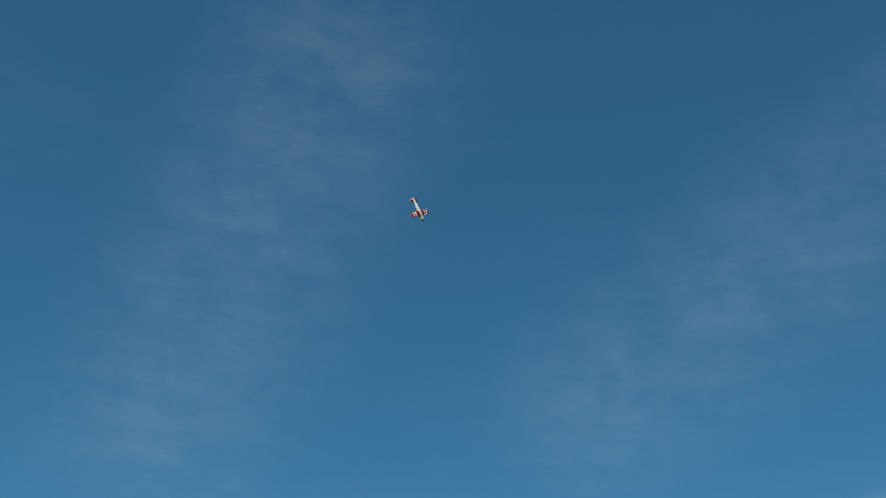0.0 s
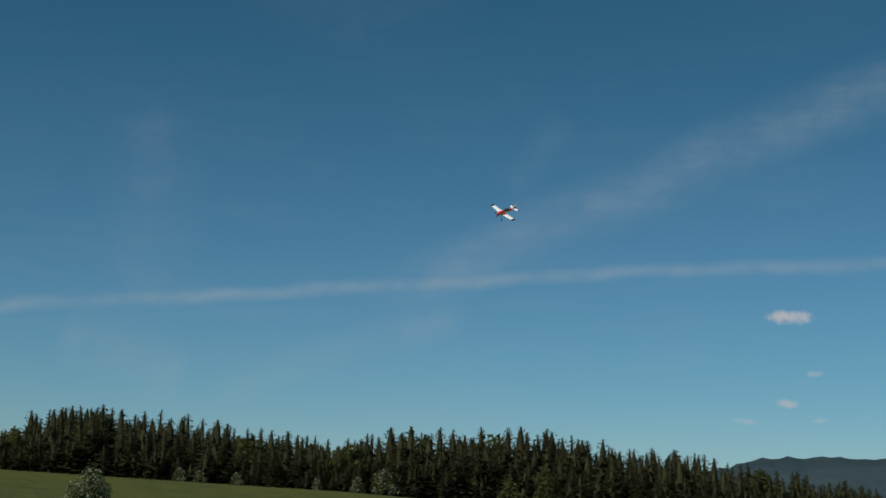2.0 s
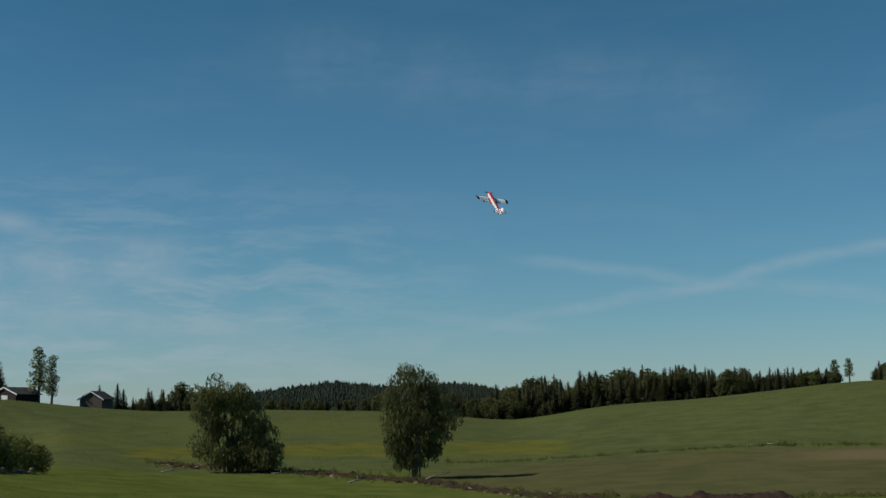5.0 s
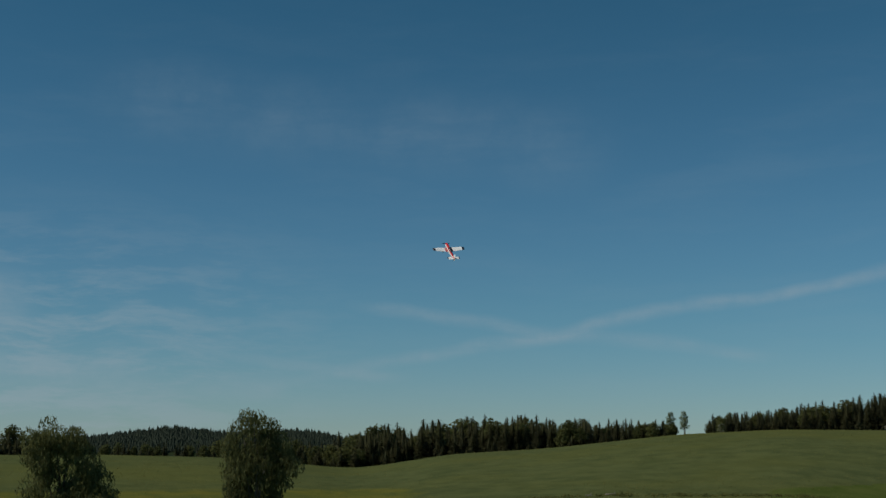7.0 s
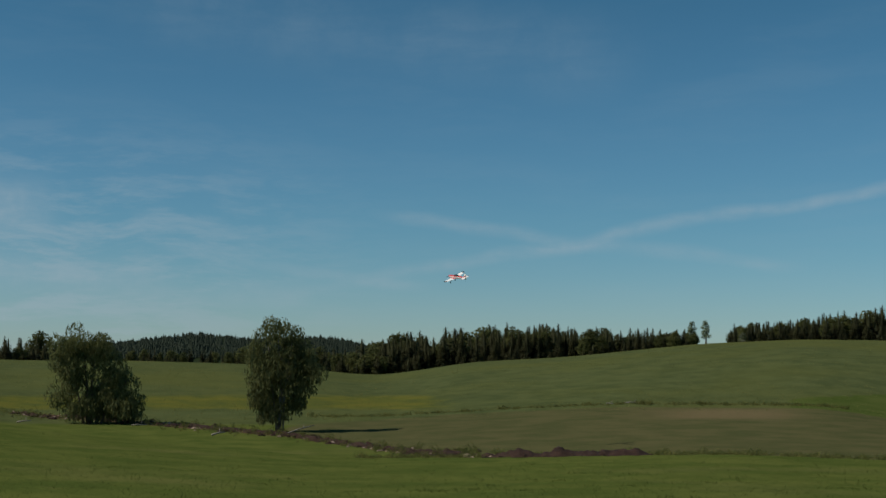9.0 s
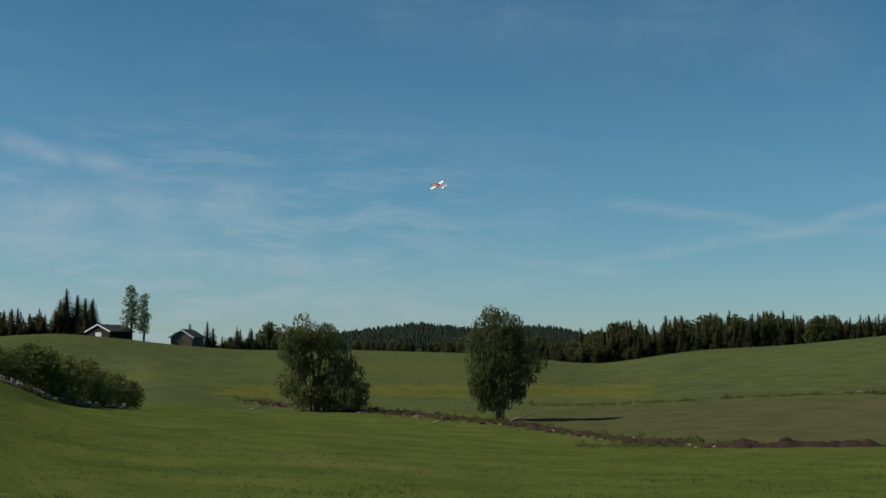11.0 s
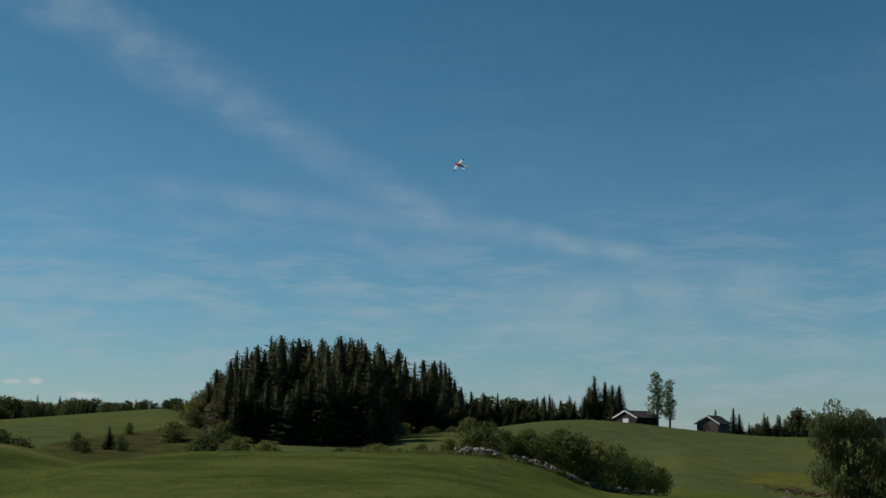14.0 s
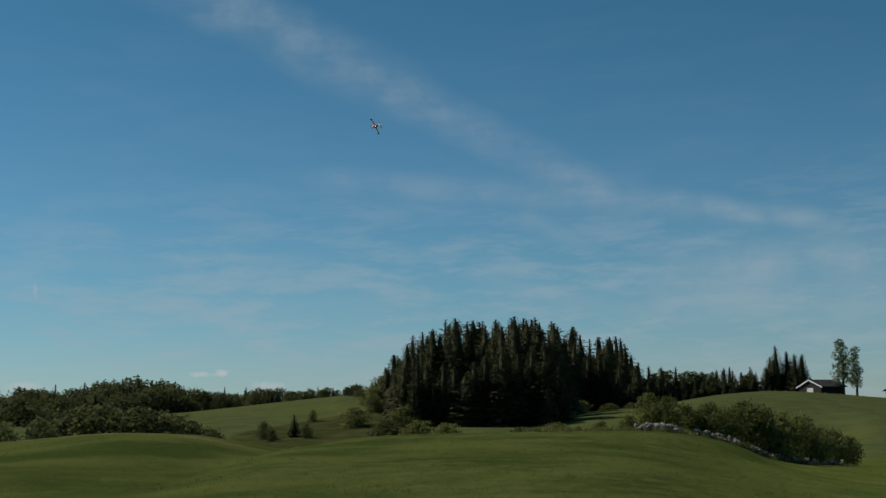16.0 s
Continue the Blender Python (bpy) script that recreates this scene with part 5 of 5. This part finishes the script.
def build_aircraft():
    ob = thing("model_aircraft", label="red and white low-wing model aeroplane in flight", category="model aircraft")
    # fuselage sections: x, half width, bottom, top
    secs = []
    for x, hw, lo, hi in ((0.62, .055, -.060, .055), (0.56, .072, -.078, .075), (0.43, .082, -.090, .090), (0.25, .082, -.092, .100), (0.05, .080, -.092, .108),
                          (-.15, .072, -.080, .102), (-.33, .058, -.060, .082), (-.50, .042, -.040, .062), (-.64, .026, -.022, .050), (-.70, .014, -.010, .042)):
        ring = []
        for k in range(16):
            t = 2 * math.pi * k / 16
            s, c = math.sin(t), math.cos(t)
            z = (hi + lo) / 2 + (hi - lo) / 2 * math.copysign(abs(s) ** 0.75, s)
            ring.append(Vector((x, hw * math.copysign(abs(c) ** 0.75, c), z)))
        secs.append(ring)
    v, f = loft(secs)
    idx = []
    for q in f:
        p = sum((v[i] for i in q), Vector()) / len(q)
        high = p.z > 0.032 + 0.012 * (p.x < 0.1)
        idx.append(1 if (high and -0.68 < p.x) or p.x > 0.58 else 0)
    part("fuselage", mesh_of("fuselage", v, f, [FILM_WHITE, FILM_RED], idx, smooth=True), ob, "white fuselage with a red upper deck")
    for side in (1, -1):
        part("wing", panel("wing", side, (0.385, 0.06, -.055, 0.36, .12), (0.325, 0.79, .0, 0.235, .11), wing_paint), ob, "white-topped wing panel with maroon striped underside")
        part("tailplane", panel("tailplane", side, (-.50, 0.02, .035, 0.23, .07), (-.55, 0.30, .035, 0.16, .06), tail_paint, 7), ob)
    # fin and rudder: leading edge, hinge and trailing edge at each height
    v, f = loft([[Vector((x, y, z)) for x, y in ((lead, .004), (lead - .05, .012 * th), (tail, .003), (tail, -.003), (lead - .05, -.012 * th), (lead, -.004))]
                 for z, lead, tail, th in ((-.045, -.66, -.76, 1), (.03, -.50, -.78, 1), (.09, -.545, -.78, .9), (.135, -.575, -.78, .8), (.20, -.615, -.775, .7), (.27, -.65, -.765, .5), (.29, -.67, -.755, .3))])
    idx = [1 if 0.07 < sum(v[i].z for i in q) / len(q) < 0.15 else 0 for q in f]
    part("fin", mesh_of("fin", v, f, [FILM_WHITE, FILM_RED], idx), ob, "white fin with a red band")
    secs = []
    for x, hw, h in ((0.22, .01, .0), (0.16, .05, .045), (0.05, .062, .075), (-.08, .055, .065), (-.20, .03, .03), (-.26, .008, .0)):
        secs.append([Vector((x, hw * math.cos(math.pi * k / 8), 0.095 + h * math.sin(math.pi * k / 8))) for k in range(9)] + [Vector((x, -hw, .06)), Vector((x, hw, .06))])
    part("canopy", mesh_of("canopy", *loft(secs), CANOPY, smooth=True), ob, "dark smoked canopy")
    part("spinner", mesh_of("spinner", *tube([(0.61, 0, 0), (0.655, 0, 0), (0.69, 0, 0), (0.705, 0, 0)], [.042, .036, .018, .002], 12), FILM_RED, smooth=True), ob)
    blade = []
    for s in (1, -1):
        blade.append(loft([[Vector((0.66 + a * tw, s * y + 0, b * c)) for a, b in ((-.004, -.5), (.004, -.5), (.006, .5), (-.002, .5))] for y, c, tw in ((.02, .02, 1.5), (.08, .034, 1.2), (.15, .030, .9), (.20, .012, .6))]))
    part("propeller", mesh_of("propeller", *merged(*blade), FILM_NAVY), ob, "thin black propeller")
    for side in (1, -1):
        leg = part("wheel_strut", mesh_of("wheel_strut", *tube([(0.34, side * .05, -.085), (0.39, side * .14, -.23), (0.40, side * .17, -.29)], [.011, .009, .007], 6), STEEL), ob)
        bm = bmesh.new()
        bmesh.ops.create_uvsphere(bm, u_segments=14, v_segments=8, radius=.048)
        bmesh.ops.scale(bm, vec=(1, .42, 1), verts=bm.verts)
        wm = bpy.data.meshes.new("wheel")
        bm.to_mesh(wm)
        bm.free()
        wm.materials.append(RUBBER)
        part("wheel", wm, leg, "black rubber wheel", Matrix.Translation((0.40, side * .19, -.295)))
    part("tail_wheel", mesh_of("tail_wheel", *merged(tube([(-.60, 0, -.02), (-.66, 0, -.08)], [.005, .004], 5), tube([(-.66, -.008, -.085), (-.66, .008, -.085)], [.02, .02], 9)), RUBBER), ob)
    return ob


aircraft = build_aircraft()

# where it flies: seconds, azimuth, elevation, distance, nose and top as (right, up, away) of the line of sight
FLIGHT = (
    (0.0, -6.33, 35.49, 73, (.45, -.89, -.11), (-.68, -.42, .61)), (0.2, -8.24, 33.43, 72, (-.02, -1.0, .06), (-.96, .04, .26)),
    (0.4, -9.17, 31.76, 71, (-.06, -1.0, .01), (-.97, .06, .25)), (0.6, -9.50, 30.82, 71, (.01, -1.0, .02), (-.96, .0, .28)),
    (0.8, -9.90, 28.28, 71, (-.08, -1.0, -.05), (-.99, .08, .06)), (1.0, -11.14, 25.93, 72, (-.25, -.93, -.22), (-.92, .29, -.27)),
    (1.2, -11.27, 23.50, 72, (-.44, -.69, -.57), (-.61, .70, -.37)), (1.5, -8.80, 19.33, 70, (-.56, -.46, -.70), (-.22, .80, -.46)),
    (1.8, -5.32, 15.75, 68, (-.61, -.36, -.71), (.10, .85, -.52)), (2.0, -2.78, 13.47, 66, (-.66, -.24, -.72), (.23, .84, -.49)),
    (2.2, -0.30, 11.66, 61, (-.68, -.10, -.73), (.24, .91, -.35)), (2.5, 3.74, 10.11, 56, (-.83, -.02, -.56), (-.13, .97, .16)),
    (2.7, 6.53, 9.70, 54, (-.77, -.03, -.63), (-.44, .76, .49)), (3.0, 11.47, 8.53, 49, (-.85, -.11, -.51), (-.50, .46, .74)),
    (3.2, 15.52, 7.36, 49, (-.94, -.18, -.30), (-.34, .69, .64)), (3.5, 22.36, 5.84, 49, (-1.0, -.08, .03), (-.07, .94, .33)),
    (3.7, 26.86, 5.21, 49, (-.99, .04, .16), (.09, .94, .33)), (4.0, 33.17, 5.38, 49, (-.93, .23, .30), (.30, .92, .24)),
    (4.2, 36.43, 5.95, 51, (-.84, .33, .43), (.44, .88, .19)), (4.7, 41.4, 8.2, 53, (-.52, .56, .64), (.52, .83, -.20)),
    (5.3, 43.3, 10.6, 56, (-.20, .68, .70), (.28, .74, -.60)), (5.8, 42.3, 11.8, 58, (-.08, .70, .71), (.08, .72, -.69)),
    (6.3, 40.08, 11.76, 59, (-.07, .71, .70), (-.02, .70, -.71)), (6.5, 39.41, 11.13, 59, (-.10, .72, .68), (-.08, .68, -.73)),
    (7.0, 37.90, 9.37, 62, (-.28, .57, .77), (.15, .82, -.55)), (7.5, 36.46, 7.40, 65, (-.58, .16, .80), (.43, .89, .13)),
    (8.0, 35.86, 5.35, 68, (-.90, -.10, .43), (-.16, .98, -.12)), (8.2, 36.03, 4.69, 68, (-.71, .0, .70), (-.34, .87, -.34)),
    (9.0, 38.6, 4.2, 73, (-.70, .10, .70), (-.25, .92, -.28)), (9.7, 42.6, 4.9, 79, (-.66, .22, .72), (-.18, .88, -.44)),
    (10.3, 45.75, 5.80, 84, (-.65, .28, .70), (-.14, .87, -.48)), (10.5, 46.51, 6.36, 86, (-.65, .30, .70), (-.12, .87, -.48)),
    (10.8, 48.38, 7.05, 92, (-.65, .24, .72), (-.20, .87, -.46)), (11.0, 49.05, 7.74, 96, (-.66, .18, .73), (-.25, .86, -.44)),
    (11.3, 50.92, 8.17, 100, (-.60, .02, .80), (-.34, .92, -.20)), (11.5, 52.49, 7.81, 103, (-.60, -.10, .79), (-.36, .93, -.10)),
    (11.8, 54.59, 7.04, 107, (-.60, -.12, .79), (-.32, .94, -.08)), (12.0, 56.36, 6.20, 110, (-.60, -.10, .79), (-.30, .94, -.12)),
    (12.3, 59.45, 5.48, 113, (-.63, .02, .77), (-.18, .96, -.18)), (12.5, 60.68, 5.58, 115, (-.66, .10, .75), (-.10, .97, -.21)),
    (12.8, 63.20, 6.42, 116, (-.68, .28, .66), (.0, .91, -.40)), (13.0, 64.80, 7.46, 117, (-.70, .40, .59), (.05, .85, -.52)),
    (13.3, 66.22, 9.28, 118, (-.68, .47, .56), (-.02, .76, -.65)), (13.5, 68.11, 10.13, 119, (-.67, .51, .55), (-.06, .70, -.71)),
    (14.0, 71.05, 12.26, 126, (-.77, .36, .53), (-.23, .62, -.75)), (14.5, 74.07, 13.47, 131, (-.85, .22, .47), (-.28, .57, -.77)),
    (15.0, 76.94, 14.02, 132, (-.90, .09, .42), (-.42, .08, -.90)), (15.3, 78.72, 14.25, 131, (-.90, .04, .44), (-.43, -.28, -.86)),
    (15.5, 79.79, 13.99, 127, (-.86, -.07, .50), (-.48, -.24, -.85)), (15.7, 80.75, 13.84, 122, (-.74, -.06, .66), (-.61, -.33, -.72)),
    (16.0, 82.23, 13.20, 118, (-.59, -.16, .79), (-.67, -.45, -.59)),
)


def attitude(az, el, d, nose, top):
    away = ray(az, el)
    right = Vector((math.cos(radians(az)), math.sin(radians(az)), 0))
    up = right.cross(away)
    f = (right * nose[0] + up * nose[1] + away * nose[2]).normalized()
    u = right * top[0] + up * top[1] + away * top[2]
    u = (u - f * u.dot(f)).normalized()
    left = u.cross(f)
    m = Matrix((f, left, u)).transposed().to_4x4()
    return Matrix.Translation(Vector((0, 0, EYE)) + away * d) @ m


# a small fly that crosses close to the camera
fly = thing("fly", label="tiny dark fly passing close by", category="insect")
part("body", mesh_of("fly_body", *tube([(-.004, 0, 0), (-.002, 0, .0006), (.001, 0, .0004), (.0035, 0, 0), (.0045, 0, 0)], [.0004, .0013, .0012, .0012, .0004], 8), FILM_NAVY, smooth=True), fly)
for side in (1, -1):
    part("fly_wing", mesh_of("fly_wing", [(0.001, side * .0006, .001), (-.001, side * .003, .0035), (-.003, side * .0042, .0042), (-.0035, side * .0025, .0030)], [(0, 1, 2, 3)], WHITE_TRIM), fly, "clear pale wing")


def fly_pose(az, el, d):
    return Matrix.Translation(Vector((0, 0, EYE)) + ray(az, el) * d) @ pose(0, 0, 0, 0, 0, az + 170)


def motions():
    walk(fly, [(0.0, fly_pose(-95, 2, 3.0)), (2.9, fly_pose(-70, 6, 2.4)), (3.3, fly_pose(-20, 9, 2.4)), (3.5, fly_pose(16.4, 11.2, 2.4)), (3.6, fly_pose(48, 15, 2.4)), (3.9, fly_pose(105, 20, 2.2)), (16.0, fly_pose(170, 22, 6.0))])
    walk(aircraft, [(t, attitude(az, el, d, f, u)) for t, az, el, d, f, u in FLIGHT])


motions()
